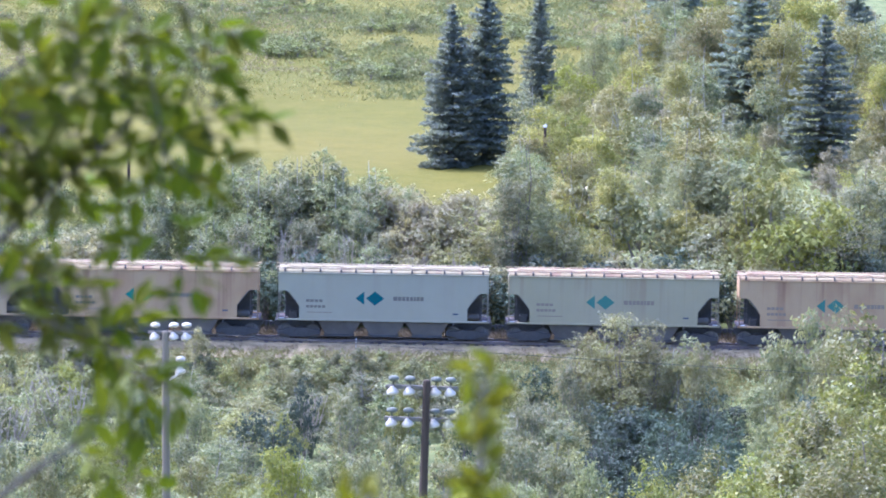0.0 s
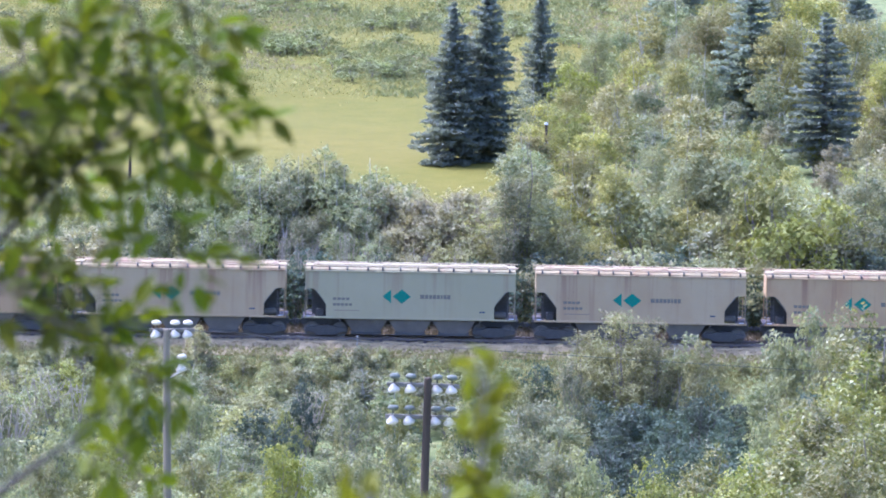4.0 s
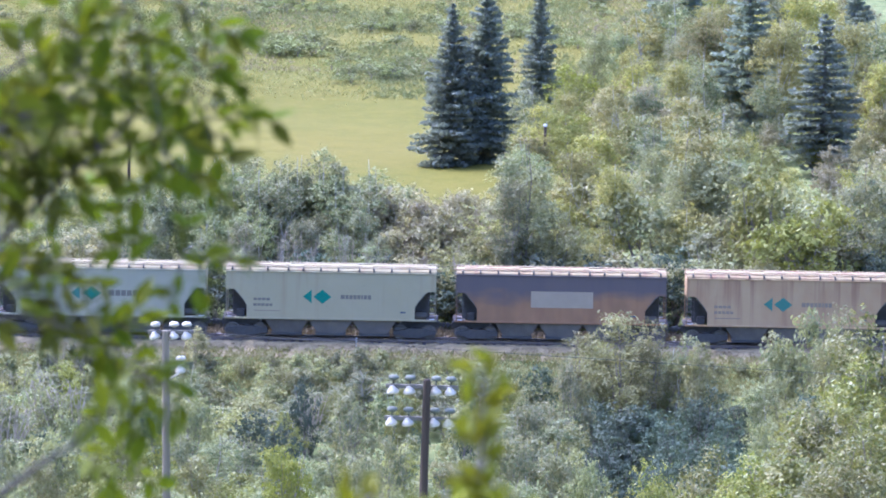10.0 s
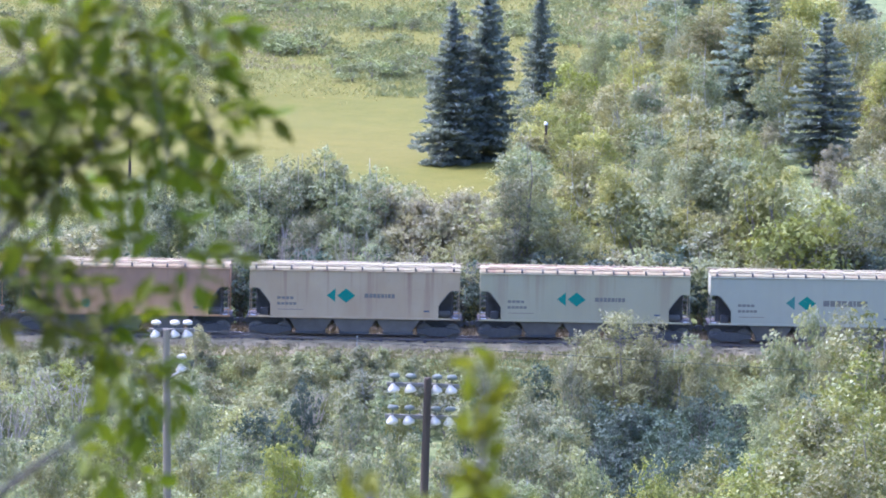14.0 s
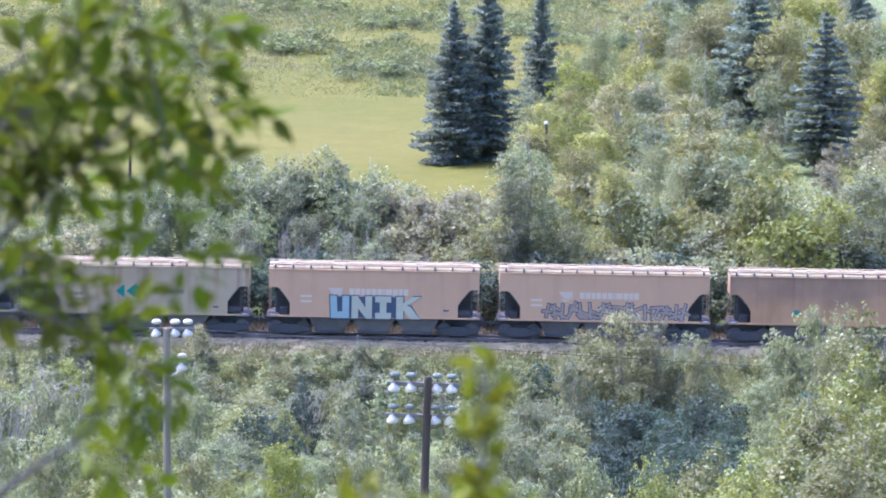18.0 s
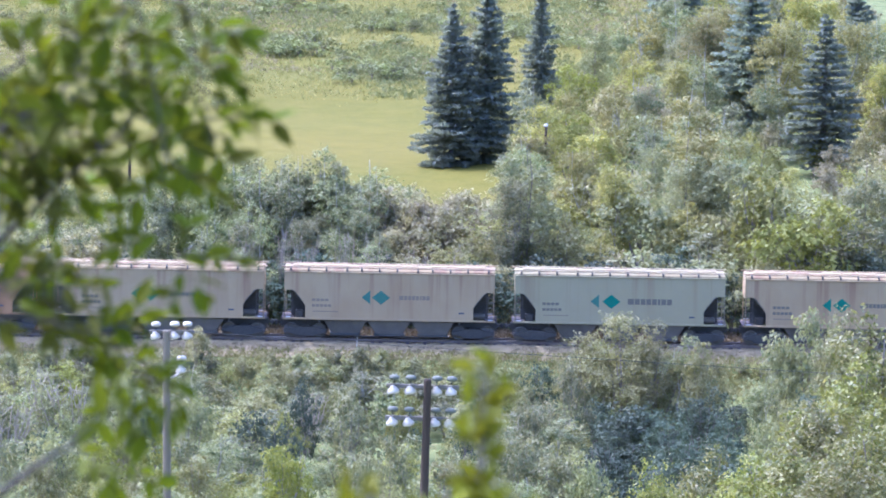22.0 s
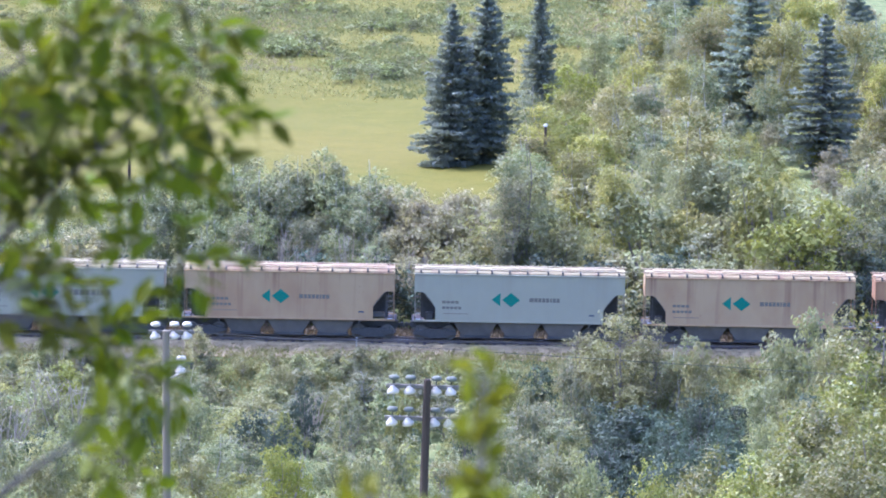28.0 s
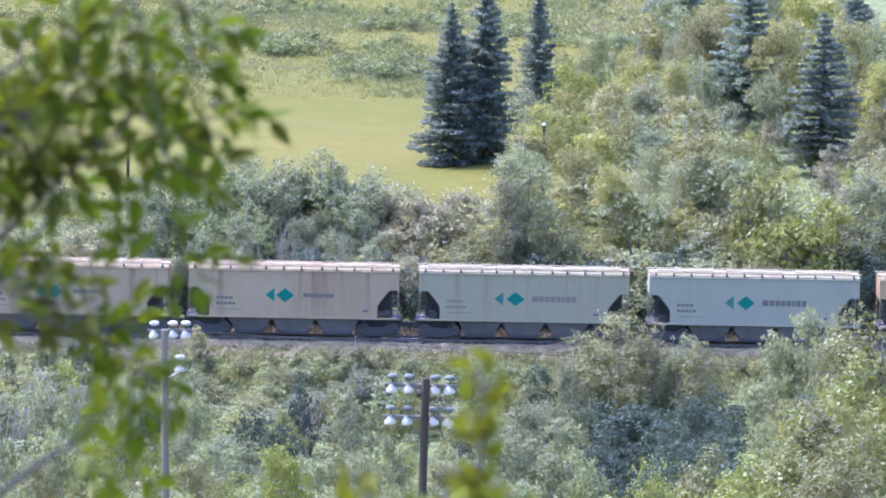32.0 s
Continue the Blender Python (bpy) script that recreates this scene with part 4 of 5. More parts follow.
def build_plants():
    rnd = random.Random(21)
    # spruces on the meadow and on the hillside
    for x, y, tall, wide, v in ((0.45, 440, 12.6, 1.2, 0), (3.1, 442, 14.0, 1.22, 1), (8.0, 478, 10.9, 0.75, 2), (21.2, 522, 11.5, 1.5, 0), (31.3, 530, 9.5, 0.9, 1), (34.5, 470, 12.5, 1.0, 0)):
        plant("spruce", x, y, tall, wide, v)
    plant("open_spruce", 29.6, 437, 12.6, 1.35, 0)
    plant("open_spruce", 25.0, 461, 14.8, 1.5, 1)
    # thicket right behind the track, in three ragged rows
    for y, lo, hi, step in ((359.4, 4.0, 5.4, 2.4), (364, 5.0, 6.4, 2.8), (370, 5.6, 7.4, 3.2), (379, 6.4, 8.6, 3.6)):
        x = -31.0
        while x < 31:
            kind = rnd.choice(("poplar", "poplar", "dusky_aspen", "poplar") if x < -4 else ("silver_shrub", "silver_shrub", "silver_shrub", "willow") if x < 4.2 else ("aspen", "poplar", "willow", "bush"))
            k = 0.8 if -4 <= x < 4.2 else 1.05 if -18 < x < -4 else 0.95
            plant(kind, x + rnd.uniform(-0.7, 0.7), y + (rnd.uniform(-0.5, 0.5) if y < 360 else rnd.uniform(-2, 2)), rnd.uniform(lo, hi) * k)
            x += step * rnd.uniform(0.7, 1.2) * (0.85 if x < -4 else 1.0)
    # dark alders along the thicket foot, shade there given by leaf colour
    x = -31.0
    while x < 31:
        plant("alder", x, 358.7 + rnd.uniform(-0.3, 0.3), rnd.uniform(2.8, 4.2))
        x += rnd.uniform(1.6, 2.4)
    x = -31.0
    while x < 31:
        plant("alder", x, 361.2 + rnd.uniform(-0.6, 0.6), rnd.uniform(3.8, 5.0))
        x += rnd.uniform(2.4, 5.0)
    for x, tall in ((-16.5, 6.0), (-13.2, 6.6), (-10.4, 7.0), (-9.0, 6.2), (-6.1, 6.8), (-4.6, 6.4), (-1.8, 5.6), (1.2, 5.8), (13.0, 5.4)):
        plant("bare_shrub", x, 359.0 + rnd.uniform(-0.2, 0.5), tall, 0.8)
    # an even row of young poplars, then silvery shrubs, along the edge of the meadow
    for i in range(14):
        plant("poplar", -19.5 + i * 1.15 + rnd.uniform(-0.4, 0.4), 373 + rnd.uniform(-2, 2), rnd.uniform(7.8, 9.6), 1.05)
    for x in (-12.6, -11.4, -10.2, -9.3, -8.0, -6.9):
        plant("poplar", x, 374 + rnd.uniform(-1, 1), rnd.uniform(8.6, 10.0), 0.95)
    for i in range(9):
        plant("silver_shrub", -4.2 + i * 0.95 + rnd.uniform(-0.3, 0.3), 372 + rnd.uniform(-2, 2), rnd.uniform(6.0, 7.2), 1.3)
    # tall aspens and poplars behind the track and between the spruces
    for x, y, tall, kind, wide in ((5.45, 366, 12.0, "dusky_aspen", None), (4.3, 364, 9.2, "dusky_aspen", None), (16.2, 374, 11.2, "dusky_aspen", None), (18.0, 376, 11.8, "tall_aspen", None),
                                   (19.6, 373, 11.0, "dusky_aspen", None), (21.0, 366, 9.6, "lime_bush", None), (23.7, 361.5, 8.4, "lime_bush", None), (28.3, 368, 10.8, "dusky_aspen", None),
                                   (26.4, 364, 8.4, "poplar", None), (11.4, 372, 9.5, "tall_aspen", None), (9.3, 380, 9.4, "tall_aspen", None), (7.3, 420, 7.6, "tall_aspen", None), (9.6, 430, 7.2, "tall_aspen", None),
                                   (21.3, 470, 10.2, "tall_aspen", None), (19.1, 455, 7.7, "tall_aspen", None), (23.7, 476, 10.4, "tall_aspen", None), (27.3, 456, 11.4, "tall_aspen", None), (25.9, 446, 7.6, "poplar", None),
                                   (30.4, 480, 11.2, "tall_aspen", None), (32.3, 450, 11.6, "tall_aspen", None), (34.7, 456, 12.0, "poplar", None), (34.6, 441, 9.6, "tall_aspen", None)):
        plant(kind, x, y, tall, wide)
    # wood that climbs the slope
    y = 392.0
    while y < 540:
        edge = float(np.interp(y, [392, 440, 475, 500, 540], [4.5, 6.5, 11.0, 18.5, 22.0]))
        x = edge + rnd.uniform(0, 2)
        while x < y * 0.08 + 3:
            kind = rnd.choice(("aspen", "aspen", "aspen", "poplar", "poplar", "lime_bush", "dusky_aspen", "silver_shrub"))
            tall = {"aspen": 7.4, "poplar": 7.8, "lime_bush": 5.2, "dusky_aspen": 8.0, "silver_shrub": 5.0}[kind]
            if (22 < x < 33 and 386 < y < 458) or (5 < x < 10.5 and 430 < y < 478):
                kind, tall = rnd.choice(("aspen", "lime_bush", "silver_shrub")), tall * 0.5
            plant(kind, x, y + rnd.uniform(-3, 3), tall * rnd.uniform(0.75, 1.15))
            x += rnd.uniform(3.0, 5.4)
        y += 8.5
    # scrub on the far meadow
    for _ in range(80):
        y = rnd.uniform(486, 660)
        x = rnd.uniform(-46, 40)
        if x > float(np.interp(y, [486, 500, 540, 660], [9, 17, 20, 44])):
            continue
        plant("low_shrub", x, y, rnd.uniform(0.5, 1.3), rnd.uniform(0.7, 1.4))
    for cx, cy, rx, ry, n in ((-14, 520, 6, 9, 26), (-5, 503, 4, 5, 18), (-20, 560, 8, 12, 24), (-2, 545, 7, 12, 26), (10, 535, 5, 10, 20), (-27, 512, 5, 9, 18), (14, 580, 8, 14, 20), (-34, 545, 6, 14, 14)):
        for _ in range(n):
            plant("low_shrub", rnd.gauss(cx, rx * 0.6), rnd.gauss(cy, ry * 0.6), rnd.uniform(0.6, 1.25), rnd.uniform(0.75, 1.35))
    for _ in range(14):
        plant("low_shrub", rnd.uniform(-32, -19), rnd.uniform(462, 488), rnd.uniform(0.6, 1.0))
    # bushes that fill the valley before the track
    y = 338.0
    while y > 246:
        half = y * 0.081 + 1.5
        x = -half + rnd.uniform(0, 3)
        while x < half:
            deep = y > 331
            kind = rnd.choice(("bush", "bush", "willow", "grey_bush", "poplar", "lime_bush", "poplar", "alder", "poplar"))
            tall = rnd.uniform(2.4, 3.6) if deep else rnd.uniform(3.0, 5.4)
            # the shaded hollow is made by dark-coloured alder leaves
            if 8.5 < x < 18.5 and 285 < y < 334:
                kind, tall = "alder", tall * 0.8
            if y < 300 and x < -8:
                kind = rnd.choice(("lime_bush", "lime_bush", "poplar", "bush", "grey_bush"))
            slim = {"poplar": rnd.uniform(0.62, 0.95)}.get(kind, rnd.uniform(0.5, 0.95))
            plant(kind, x + rnd.uniform(-0.6, 0.6), y + rnd.uniform(-2.5, 2.5), tall, slim)
            x += rnd.uniform(2.2, 4.0)
        y -= rnd.uniform(5.0, 6.8)
    for x, y, tall, kind, wide in ((10.9, 335, 7.5, "great_willow", 1.0), (9.0, 336, 5.9, "great_willow", 0.8), (12.9, 334, 7.3, "great_willow", 0.8), (14.4, 333, 7.0, "poplar", 0.8), (15.4, 331, 6.4, "grey_bush", 0.8),
                                   (22.0, 330, 7.4, "bush", 0.95), (20.6, 331, 6.5, "bush", 0.9), (23.6, 326, 8.8, "great_willow", 0.8)):
        plant(kind, x, y, tall, wide)
    for _ in range(130):
        y = rnd.uniform(336, 344.8)
        plant(rnd.choice(("bank_shrub", "bank_shrub", "pale_shrub")), rnd.uniform(-31, 31), y, rnd.uniform(1.2, 2.6) * (1.0 if y < 342.5 else 0.6))
    # more shade-coloured alders in the hollow
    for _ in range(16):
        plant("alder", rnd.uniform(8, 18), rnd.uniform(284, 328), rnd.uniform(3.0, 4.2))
    for x, y, tall in ((-22.6, 318, 6.4), (-21.2, 316, 6.0), (-24.5, 312, 6.0), (-7.6, 326, 4.6)):
        plant("bare_shrub", x, y, tall)
    # taller trees on the near slope
    for x, y, tall, wide in ((7.54, 196, 12.1, 0.55), (9.75, 205, 13.3, 0.85), (10.8, 199, 12.7, 0.8), (12.8, 206, 14.0, 1.0), (14.3, 212, 16.0, 1.05),
                             (15.8, 216, 17.9, 1.1), (17.4, 222, 19.6, 1.2), (13.7, 192, 12.8, 0.9), (15.6, 196, 14.2, 1.0), (6.1, 200, 11.2, 0.6), (19.5, 218, 19.0, 1.1)):
        plant("cottonwood", x, y, tall, wide)
    for kind, x, y, tall in (("silver_shrub", 11.2, 360.6, 4.9), ("silver_shrub", -23.0, 358.6, 6.3), ("silver_shrub", -22.0, 359.2, 5.6), ("lime_bush", -21.0, 342.6, 2.6), ("silver_shrub", -15.2, 343.8, 2.7),
                             ("bare_shrub", -23.5, 341.5, 3.0), ("bare_shrub", -22.3, 342.0, 2.8), ("bare_shrub", -19.6, 341.0, 3.0)):
        plant(kind, x, y, tall)


build_plants()
for ob in FORMS:
    bpy.data.objects.remove(ob)


def build_weeds():
    """Tall grass and weeds, too many to count."""
    rng = np.random.default_rng(31)

    def field(name, n, xr, yr, size, material, keep, label):
        pts, lean = [], []
        while len(pts) < n:
            x, y = rng.uniform(*xr), rng.uniform(*yr)
            if not keep(x, y):
                continue
            g = rng.integers(3, 9)
            for _ in range(g):
                px, py = x + rng.normal() * 0.3, y + rng.normal() * 0.3
                pts.append((px, py, ground_z(px, py) + rng.uniform(0.1, 0.9) * size * 2))
                lean.append((rng.normal() * 0.3, rng.normal() * 0.3, 1.0))
        pts = np.array(pts)
        ob = new(name, leaf_mesh(name, pts, rng.uniform(0.6, 1.4, len(pts)) * size, rng, material, np.array(lean), 0.3, None, 3))
        tagged(ob, label, "grass", kind="stuff")

    patchy = lambda x, y: noise.noise(Vector((x * 0.08, y * 0.035, 7))) > 0.2 - (y - 478) * 0.022 + rng.normal() * 0.15
    field("meadow_weeds", 75000, (-48, 36), (478, 680), 0.15, WEED, patchy, "tall pale green weeds on the far meadow")
    field("meadow_scrub", 90000, (-48, 36), (484, 680), 0.17, SCRUB, lambda x, y: noise.noise(Vector((x * 0.11, y * 0.05, 31))) > 0.06 + rng.normal() * 0.1, "blue-green scrub in patches on the far meadow")
    field("yellow_weeds", 36000, (-48, 36), (505, 680), 0.14, FLOWER, lambda x, y: noise.noise(Vector((x * 0.07, y * 0.03, 19))) > 0.03, "yellow flowering weeds on the far meadow")
    field("verge_grass", 22000, (-33, 33), (354.0, 358.2), 0.16, DRY_GRASS, lambda x, y: True, "dry grass on the far side of the track")
    patch = lambda x, y: min(1.0, (347.25 - y) / 0.7) * (0.85 + 1.4 * noise.noise(Vector((x * 0.3, y * 0.5, 3)))) if y > 345.4 else 1.0
    field("bank_grass", 42000, (-34, 34), (340, 347.2), 0.13, WEED, lambda x, y: rng.random() < patch(x, y), "grass on the railway embankment")


build_weeds()


# ---- telegraph poles ----
def build_pole(x, y, top, lean, arms, wood, cup_glaze):
    base = ground_z(x, y)
    pole = new("telegraph_pole")
    pole.matrix_basis = pose(x, y, base, 0, lean, 0)
    h = top - base
    part("post", lathe([(0.115, -0.5), (0.11, 1.0), (0.084, h * 0.7), (0.072, h - 0.03), (0.058, h)], 14), wood, pole, "weathered wooden post")
    bell = [(0.0, 0.0), (0.035, 0.0), (0.06, 0.012), (0.108, 0.018), (0.118, 0.04), (0.105, 0.085), (0.075, 0.12), (0.05, 0.145), (0.045, 0.17), (0.0, 0.175)]
    cup = [(0.0, 0.0), (0.055, 0.0), (0.1, 0.02), (0.107, 0.05), (0.088, 0.085), (0.045, 0.1), (0.0, 0.102)]
    bell_me, cup_me = plain_mesh("insulator", lathe(bell, 14), PORCELAIN), plain_mesh("insulator", lathe(cup, 14), cup_glaze)
    for me in (bell_me, cup_me):
        me.polygons.foreach_set("use_smooth", [True] * len(me.polygons))
    for n, (z, pins) in enumerate(arms):
        z -= base
        arm = part("cross_arm", boxes((min(pins) - 0.15, max(pins) + 0.15, 0.07, 0.16, z - 0.04, z + 0.04), bevel=0.01), ARM_WOOD, pole)
        for px in pins:
            part("insulator", bell_me, None, arm, "white porcelain insulator").matrix_basis = pose(px, 0.1, z - 0.15, 6, -11, 0)
            part("insulator", cup_me, None, arm, "small domed insulator").location = (px, 0.1, z + 0.12)
            part("pin", boxes((px - 0.012, px + 0.012, 0.098, 0.122, z + 0.05, z + 0.14)), IRON, arm)
        part("brace", boxes((-0.02, 0.02, 0.155, 0.175, z - 0.06, z + 0.06)), IRON, arm)
    return tagged(pole, "old wooden telegraph pole with cross arms and insulators", "telegraph pole")


build_pole(-0.40, 107, 30.45, 0.9, [(30.28, (-0.645, -0.325, 0.18, 0.465)), (29.66, (-0.655, -0.335, 0.17, 0.455))], POLE_WOOD, GREY_GLASS)
leaning = build_pole(-5.69, 118, 29.9, -1.0, [(29.85, (-0.22, 0.18, 0.45)), (29.12, (0.32,))], GREY_POLE, PORCELAIN)
z_arm = 29.12 - ground_z(-5.69, 118)
v, f = tubes([([(0.06, 0.02, z_arm - 0.27), (0.42, 0.02, z_arm - 0.06)], [0.022, 0.026])], 8)
part("loose_brace", mesh_of("loose_brace", v, f, PORCELAIN), None, leaning, "slipped pale brace")
part("bracket", boxes((0.40, 0.58, 0.05, 0.09, z_arm + 0.02, z_arm + 0.09), (0.50, 0.56, 0.05, 0.09, z_arm - 0.05, z_arm + 0.018)), IRON, leaning, "dark iron bracket")


def far_pole(x, y, tall, lamp):
    ob = new("utility_pole")
    ob.matrix_basis = pose(x, y, ground_z(x, y))
    part("post", lathe([(0.13, -0.3), (0.1, tall)], 10), POLE_WOOD, ob)
    if lamp:
        part("cap", lathe([(0.0, tall - 0.02), (0.13, tall), (0.15, tall + 0.1), (0.08, tall + 0.2), (0.0, tall + 0.22)], 12), WHITE_BITS, ob, "pale rounded cap")
    tagged(ob, "slim wooden utility pole among the trees", "utility pole")


far_pole(7.5, 418, 7.4 - ground_z(7.5, 418), True)
far_pole(-22.93, 405, 7.6 - ground_z(-22.93, 405), False)


def build_wire(name, a, b, sag, r=0.006):
    pts = [Vector(a).lerp(Vector(b), i / 24) - Vector((0, 0, sag * 4 * (i / 24) * (1 - i / 24))) for i in range(25)]
    v, f = tubes([(pts, [r] * 25)], 6)
    tagged(new(name, mesh_of(name, v, f, IRON)), "thin sagging overhead wire", "wire", "overhead wires")


build_wire("wire", (-5.5, 117.9, 29.9), (11.29, 118.0, 29.09), 0.02)



def marker_post(x, y):
    ob = new("marker_post")
    ob.matrix_basis = pose(x, y, -0.24, 0, 3, 0)
    part("stake", boxes((-0.03, 0.03, -0.03, 0.03, -0.2, 0.5), bevel=0.008), PALE_BARK, ob)
    part("cap", boxes((-0.05, 0.05, -0.04, 0.04, 0.5, 0.56), bevel=0.008), WHITE_BITS, ob, "white painted cap")
    tagged(ob, "short pale wooden marker post beside the track", "marker post")


marker_post(-5.34, 347.3)

# ---- nearest branches ----
SHOOTS = [
    [(0.055, 8.124, 43.493), (0.059, 8.124, 43.719), (0.061, 8.124, 43.804), (0.064, 8.124, 43.898)],
    [(0.173, 7.753, 43.564), (0.166, 7.753, 43.717), (0.163, 7.753, 43.765)],
    [(-0.137, 7.801, 43.550), (-0.108, 7.801, 43.728), (-0.097, 7.801, 43.772)],
    [(-0.010, 8.008, 43.514), (0.008, 8.008, 43.697), (0.011, 8.008, 43.745)],
    [(0.108, 7.943, 43.528), (0.106, 7.943, 43.684), (0.100, 7.943, 43.743)],
    [(-0.059, 8.099, 43.496), (-0.050, 8.099, 43.656), (-0.053, 8.099, 43.714)],
    [(-0.171, 7.900, 43.531), (-0.149, 7.900, 43.687), (-0.142, 7.900, 43.740)],
]


def near_leaf(seed, length):
    """A pointed oval leaf, folded along its rib."""
    rng = random.Random(seed)
    bm = bmesh.new()
    rib, left, right = [], [], []
    for i, w in enumerate((0.0, 0.3, 0.42, 0.34, 0.16, 0.0)):
        f = i / 5
        curl = -0.25 * f * f * length
        rib.append(bm.verts.new((f * length, 0, curl)))
        if 0 < i < 5:
            left.append(bm.verts.new((f * length, w * length * 0.55, curl + 0.12 * w * length)))
            right.append(bm.verts.new((f * length, -w * length * 0.55, curl + 0.12 * w * length)))
    for side in (left, right):
        bm.faces.new((rib[0], rib[1], side[0]))
        for i in range(3):
            bm.faces.new((rib[i + 1], rib[i + 2], side[i + 1], side[i]))
        bm.faces.new((rib[4], rib[5], side[3]))
    box(bm, -0.18 * length, 0.0, -0.0006, 0.0006, -0.0006, 0.0006)
    return bm


LEAF_FORMS = {}


def leaf_forms(tag, material, lengths):
    if tag not in LEAF_FORMS:
        LEAF_FORMS[tag] = [plain_mesh("leaf", near_leaf(i, s), material) for i, s in enumerate(lengths)]
        for me in LEAF_FORMS[tag]:
            me.polygons.foreach_set("use_smooth", [True] * len(me.polygons))
    return LEAF_FORMS[tag]


SWAYING = []


def hang_leaves(rng, holder, origin, line, gap, forms, first=0.0, droop=0.4, jitter=0.03):
    pts = [Vector(p) for p in line]
    done = 0.0
    total = sum((b - a).length for a, b in zip(pts, pts[1:]))
    for a, b in zip(pts, pts[1:]):
        n = max(1, round((b - a).length / gap))
        for i in range(n):
            f = (i + rng.random()) / n
            if (done + f * (b - a).length) / total < first:
                continue
            p = a.lerp(b, f) + Vector((rng.gauss(0, jitter), rng.gauss(0, jitter * 2), rng.gauss(0, jitter)))
            d = Vector((rng.gauss(0, 1), rng.gauss(0, 1), rng.gauss(-droop, 0.6))).normalized()
            leaf = part("leaf", rng.choice(forms), None, holder)
            leaf.matrix_basis = Matrix.Translation(p - origin) @ d.to_track_quat("X", "Z").to_matrix().to_4x4() @ pose(0, 0, 0, rng.uniform(-70, 70), 0, 0)
        done += (b - a).length


def sprig(rng, start, way, length):
    """A drooping twig: its line, and the pose of each leaf that alternates along it."""
    line, leaves, p = [start], [], start.copy()
    steps = max(2, round(length / 0.02))
    for i in range(steps):
        way = (way + Vector((rng.gauss(0, 0.1), rng.gauss(0, 0.12), rng.gauss(-0.02, 0.09)))).normalized()
        p = p + way * (length / steps)
        line.append(p.copy())
        side = way.cross(Vector((0.1, -1, 0.2))).normalized() * (1 if i % 2 else -1)
        for out in ((way * 0.75 + side * rng.uniform(0.4, 1.0)), (way - side * 0.5))[: 2 if i == steps - 1 else 1]:
            out = (out + Vector((rng.gauss(0, 0.25), rng.gauss(0, 0.45), rng.gauss(-0.06, 0.3)))).normalized()
            leaves.append(Matrix.Translation(p) @ out.to_track_quat("X", "Z").to_matrix().to_4x4() @ pose(0, 0, 0, rng.uniform(-75, 75), 0, 0))
    return line, leaves


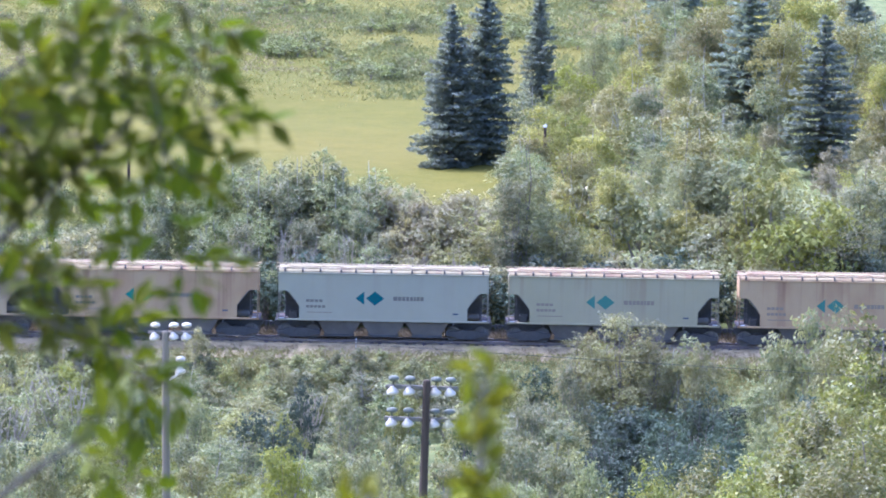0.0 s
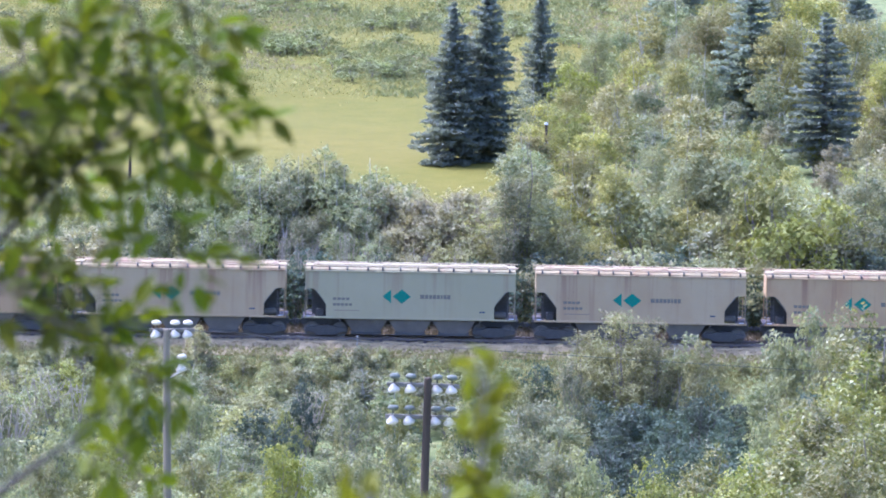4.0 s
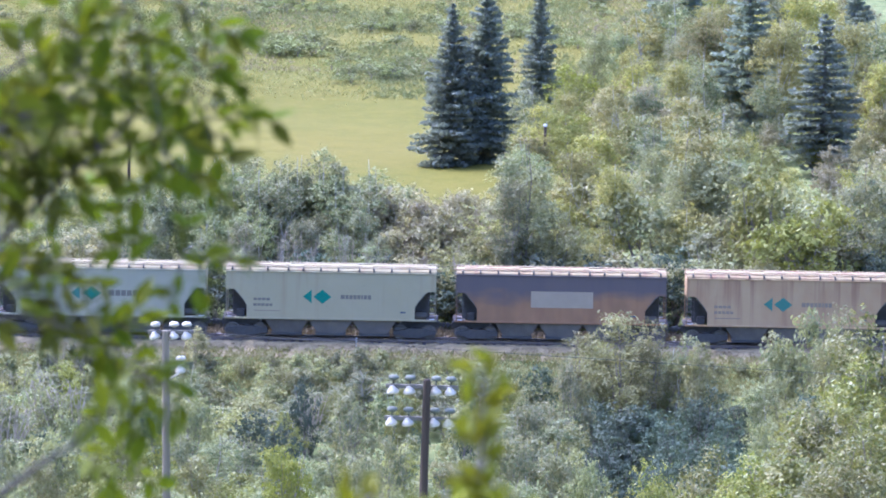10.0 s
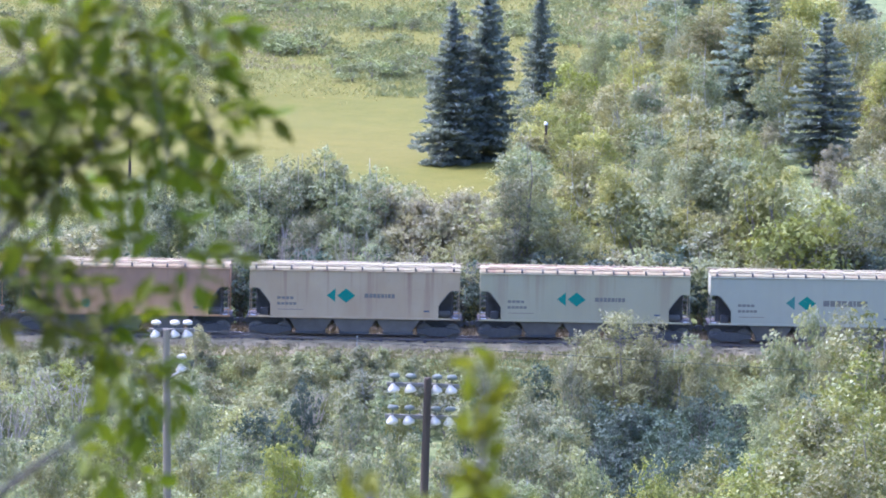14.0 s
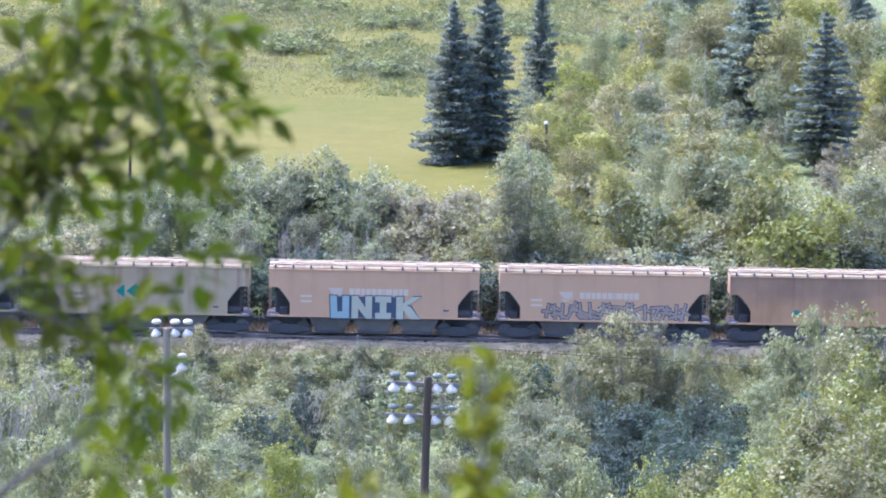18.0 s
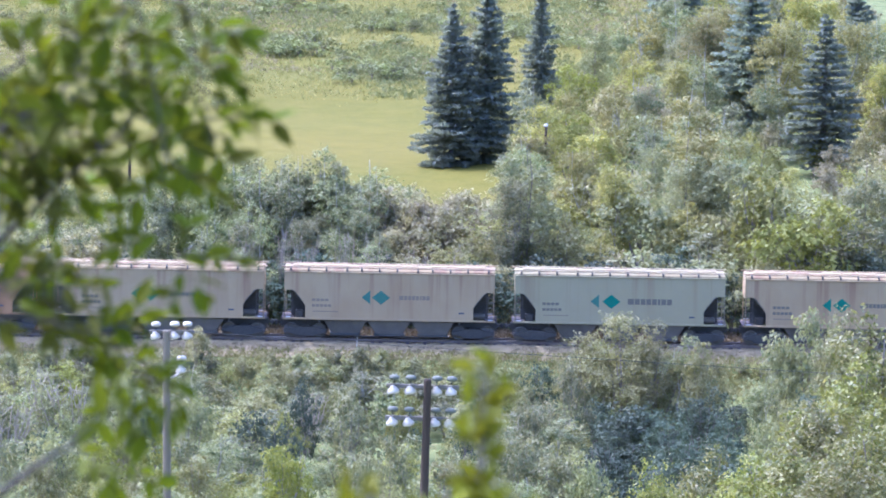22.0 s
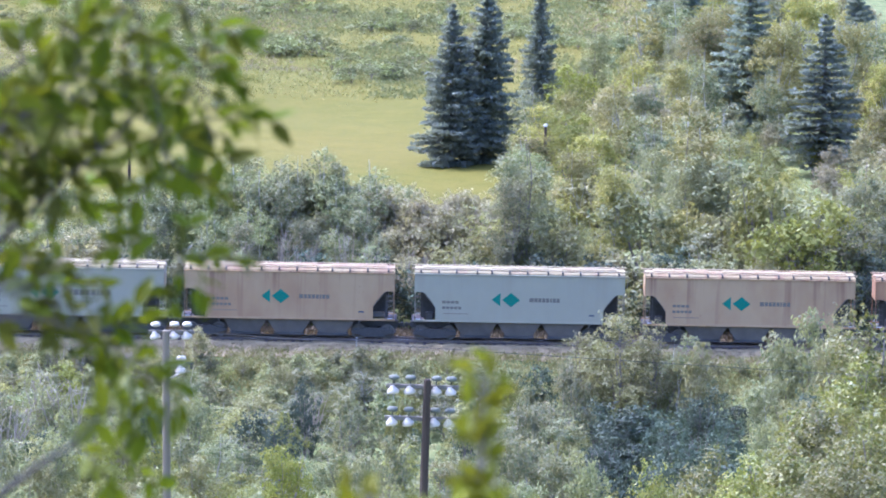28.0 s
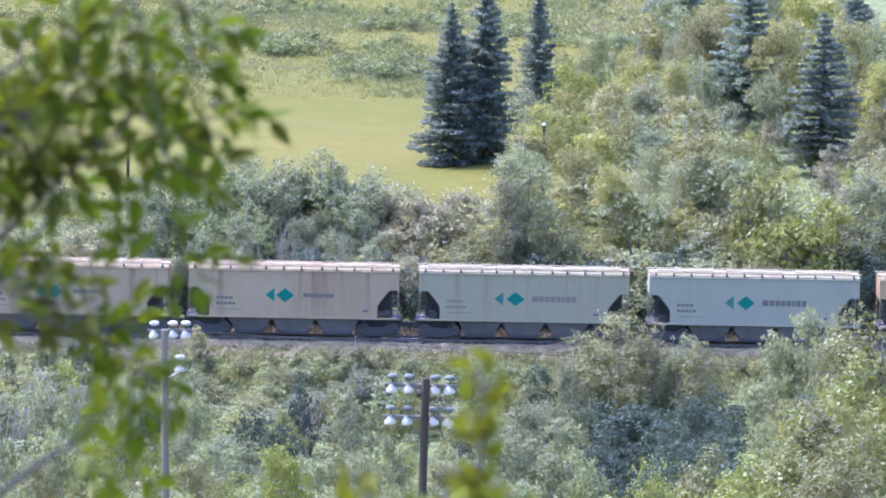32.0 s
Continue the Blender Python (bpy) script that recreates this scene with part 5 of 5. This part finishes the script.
def build_near_tree():
    rng = random.Random(41)
    base = Vector((-1.25, 10.1, ground_z(-1.25, 10.1)))
    tree = new("overhanging_tree")
    tree.matrix_basis = Matrix.Translation(base)
    v, f = tubes([([(0, 0, -0.2), (0.03, 0, 1.5), (0.0, 0.05, 3.0), (0.1, 0, 4.6)], [0.09, 0.08, 0.06, 0.03])], 10)
    part("trunk", mesh_of("trunk", v, f, BARK), None, tree)
    forms = leaf_forms("near", LEAF_NEAR, (0.068, 0.06, 0.052, 0.043))
    singles = []

    def bough(depth, first, gap, *line):
        """One bough at that distance along a line in x and z; first: where its leaves begin; gap: between its twigs."""
        pts = [Vector((x, depth + rng.gauss(0, 0.02), z)) for x, z in line]
        foot = Vector((base.x + 0.02, 10.1, min(max(pts[0].z - 0.05, base.z + 0.6), base.z + 4.4)))
        stem = [foot] + pts
        girth = 0.0085 if first >= 0.8 else 0.0032 if line[0][1] < 43.75 else 0.0065 if line[0][1] < 44.3 else 0.0028
        rods = [([p - foot for p in stem], [girth * (1 - 0.75 * j / (len(stem) - 1)) for j in range(len(stem))])]
        total = sum((b - a).length for a, b in zip(pts, pts[1:]))
        done, next_at, hung, flip = 0.0, first * total, [], 1
        for a, b in zip(pts, pts[1:]):
            span = (b - a).length
            while next_at <= done + span:
                at = a.lerp(b, (next_at - done) / span)
                way = (b - a).normalized()
                side = way.cross(Vector((0, -1, 0))).normalized() * flip
                start_way = (way * rng.uniform(0.4, 0.9) + side * rng.uniform(0.5, 1.0) + Vector((0, rng.gauss(0, 0.4), -0.04))).normalized()
                twig, leaves = sprig(rng, at, start_way, rng.uniform(0.04, 0.12))
                rods.append(([p - foot for p in twig], [0.0022 - 0.0012 * j / (len(twig) - 1) for j in range(len(twig))]))
                hung += leaves
                flip, next_at = -flip, next_at + gap * rng.uniform(0.8, 2.0)
            done += span
        hung += sprig(rng, pts[-1], (pts[-1] - pts[-2]).normalized(), 0.06)[1]
        v, f = tubes(rods, 6)
        limb = part("bough", mesh_of("bough", v, f, NEAR_BARK), None, tree)
        limb.matrix_basis = Matrix.Translation(foot - base)
        verts, faces = [], []
        for i, m in enumerate(hung):
            me, m = rng.choice(forms), Matrix.Translation(-foot) @ m
            if i % 2 == 0 and len(singles) < 300:
                singles.append(part("leaf", me, None, limb))
                singles[-1].matrix_basis = m
                continue
            n = len(verts)
            verts += [m @ q.co for q in me.vertices]
            faces += [tuple(n + k for k in q.vertices) for q in me.polygons]
        if verts:
            tagged(part("leaf_mass", mesh_of("leaf_mass", verts, faces, LEAF_NEAR), None, limb), kind="stuff")
        SWAYING.append((limb, foot - base, rng.uniform(0, 6.28), rng.uniform(0.9, 1.5)))

    bough(9.8, 0.45, 0.013, (-0.97, 43.98), (-0.8, 44.04), (-0.75, 44.06), (-0.71, 44.04))
    bough(9.9, 0.2, 0.02, (-0.98, 44.1), (-0.79, 44.13), (-0.73, 44.1), (-0.67, 44.08), (-0.6, 44.07))
    bough(9.85, 0.36, 0.026, (-0.93, 43.76), (-0.78, 43.9), (-0.73, 43.95), (-0.67, 44.01), (-0.62, 44.05), (-0.56, 44.11), (-0.53, 44.14))
    bough(9.75, 0.20, 0.0115, (-0.97, 44.04), (-0.78, 44.1), (-0.7, 44.15), (-0.65, 44.19), (-0.6, 44.23))
    bough(9.95, 0.5, 0.03, (-0.95, 44.12), (-0.8, 44.18), (-0.71, 44.23), (-0.66, 44.26))
    bough(9.8, 0.45, 0.019, (-0.67, 44.56), (-0.58, 44.39), (-0.56, 44.29), (-0.55, 44.22), (-0.55, 44.13))
    bough(9.9, 0.4, 0.016, (-0.56, 44.56), (-0.49, 44.4), (-0.46, 44.3), (-0.44, 44.2), (-0.43, 44.12), (-0.41, 44.07))
    bough(9.7, 0.58, 0.04, (-0.6, 44.49), (-0.53, 44.28), (-0.49, 44.1), (-0.49, 44.0), (-0.48, 43.91), (-0.45, 43.86))
    bough(10.0, 0.38, 0.014, (-0.97, 43.73), (-0.8, 43.79), (-0.73, 43.79), (-0.66, 43.77))
    bough(9.95, 0.68, 0.009, (-0.98, 43.7), (-0.75, 43.75), (-0.67, 43.73), (-0.6, 43.71), (-0.56, 43.66), (-0.52, 43.62))
    bough(10.1, 0.7, 0.16, (-0.98, 43.64), (-0.65, 43.68), (-0.58, 43.61), (-0.61, 43.53), (-0.6, 43.48))
    bough(8.6, 0.86, 0.2, (-0.81, 43.56), (-0.68, 43.64), (-0.63, 43.68), (-0.57, 43.72), (-0.54, 43.75))
    bough(10.1, 0.55, 0.045, (-0.97, 43.79), (-0.8, 43.81), (-0.76, 43.84), (-0.71, 43.91), (-0.69, 43.93))
    tagged(tree, "young tree with small fresh green leaves hanging close by", "tree")


build_near_tree()


def build_saplings():
    rng = random.Random(43)
    forms = leaf_forms("shoot", LEAF_SHOOT, (0.058, 0.05, 0.042))
    for line in SHOOTS:
        top = [Vector(p) for p in line]
        foot = Vector((top[0].x, top[0].y, ground_z(top[0].x, top[0].y)))
        sap = new("sapling")
        sap.matrix_basis = Matrix.Translation(foot)
        pts = [Vector((0, 0, -0.1))] + [p - foot for p in top]
        v, f = tubes([(pts, [0.012, 0.009, 0.006, 0.004, 0.002][: len(pts)])], 6)
        stem = part("stem", mesh_of("stem", v, f, BARK), None, sap)
        hang_leaves(rng, stem, foot, top, 0.0042 if line is SHOOTS[0] else 0.009, forms, 0.42, -1.5, 0.013)
        tagged(sap, "young sapling with upright yellow-green leaves", "sapling", "saplings")


build_saplings()


# ---- movement ----
def rolled(t):
    """Metres that the train has gone by t seconds."""
    lead = np.interp(t, [0, 2, 5, 7.5, 12.5, 15.5, 19, 22, 25, 28, 31.5, 32], [0.5, 0, -2, -2.5, 4.5, 6.5, 8.3, 8.6, 7.8, 3.4, -1.8, -2.4])
    return (318.0 * t - 0.14 * t * t + float(lead)) / 28.2


def motions():
    for k, car in CARS:
        x0 = FIRST_X + PITCH * k
        walk(car, [(t, pose(x0 + rolled(t), TRACK_Y, 0)) for t in range(0, 33, 2)])
        seen = [i / FPS for i in range(32 * FPS + 1) if -37 < x0 + rolled(i / FPS) < 37]
        for truck in car.children:
            if truck.name.split(".")[0] != "truck":
                continue
            for wheels in truck.children:
                if wheels.name.split(".")[0] != "wheel_set":
                    continue
                at = wheels.location.copy()
                times = sorted({0.0, 32.0, *seen})
                rows = []
                for t in times:
                    c = min(max(t, seen[0]), seen[-1])
                    rows.append((t, pose(at.x, at.y, at.z, 0, math.degrees(rolled(c) / WHEEL_R), 0)))
                walk(wheels, rows)
    for bough, at, phase, pace in SWAYING:
        rows = []
        for i in range(65):
            t = i * 0.5
            rows.append((t, pose(at.x, at.y, at.z, 0, 0.10 * math.sin(pace * t + phase), 0.08 * math.sin(pace * 0.7 * t + 2 * phase))))
        walk(bough, rows)


motions()
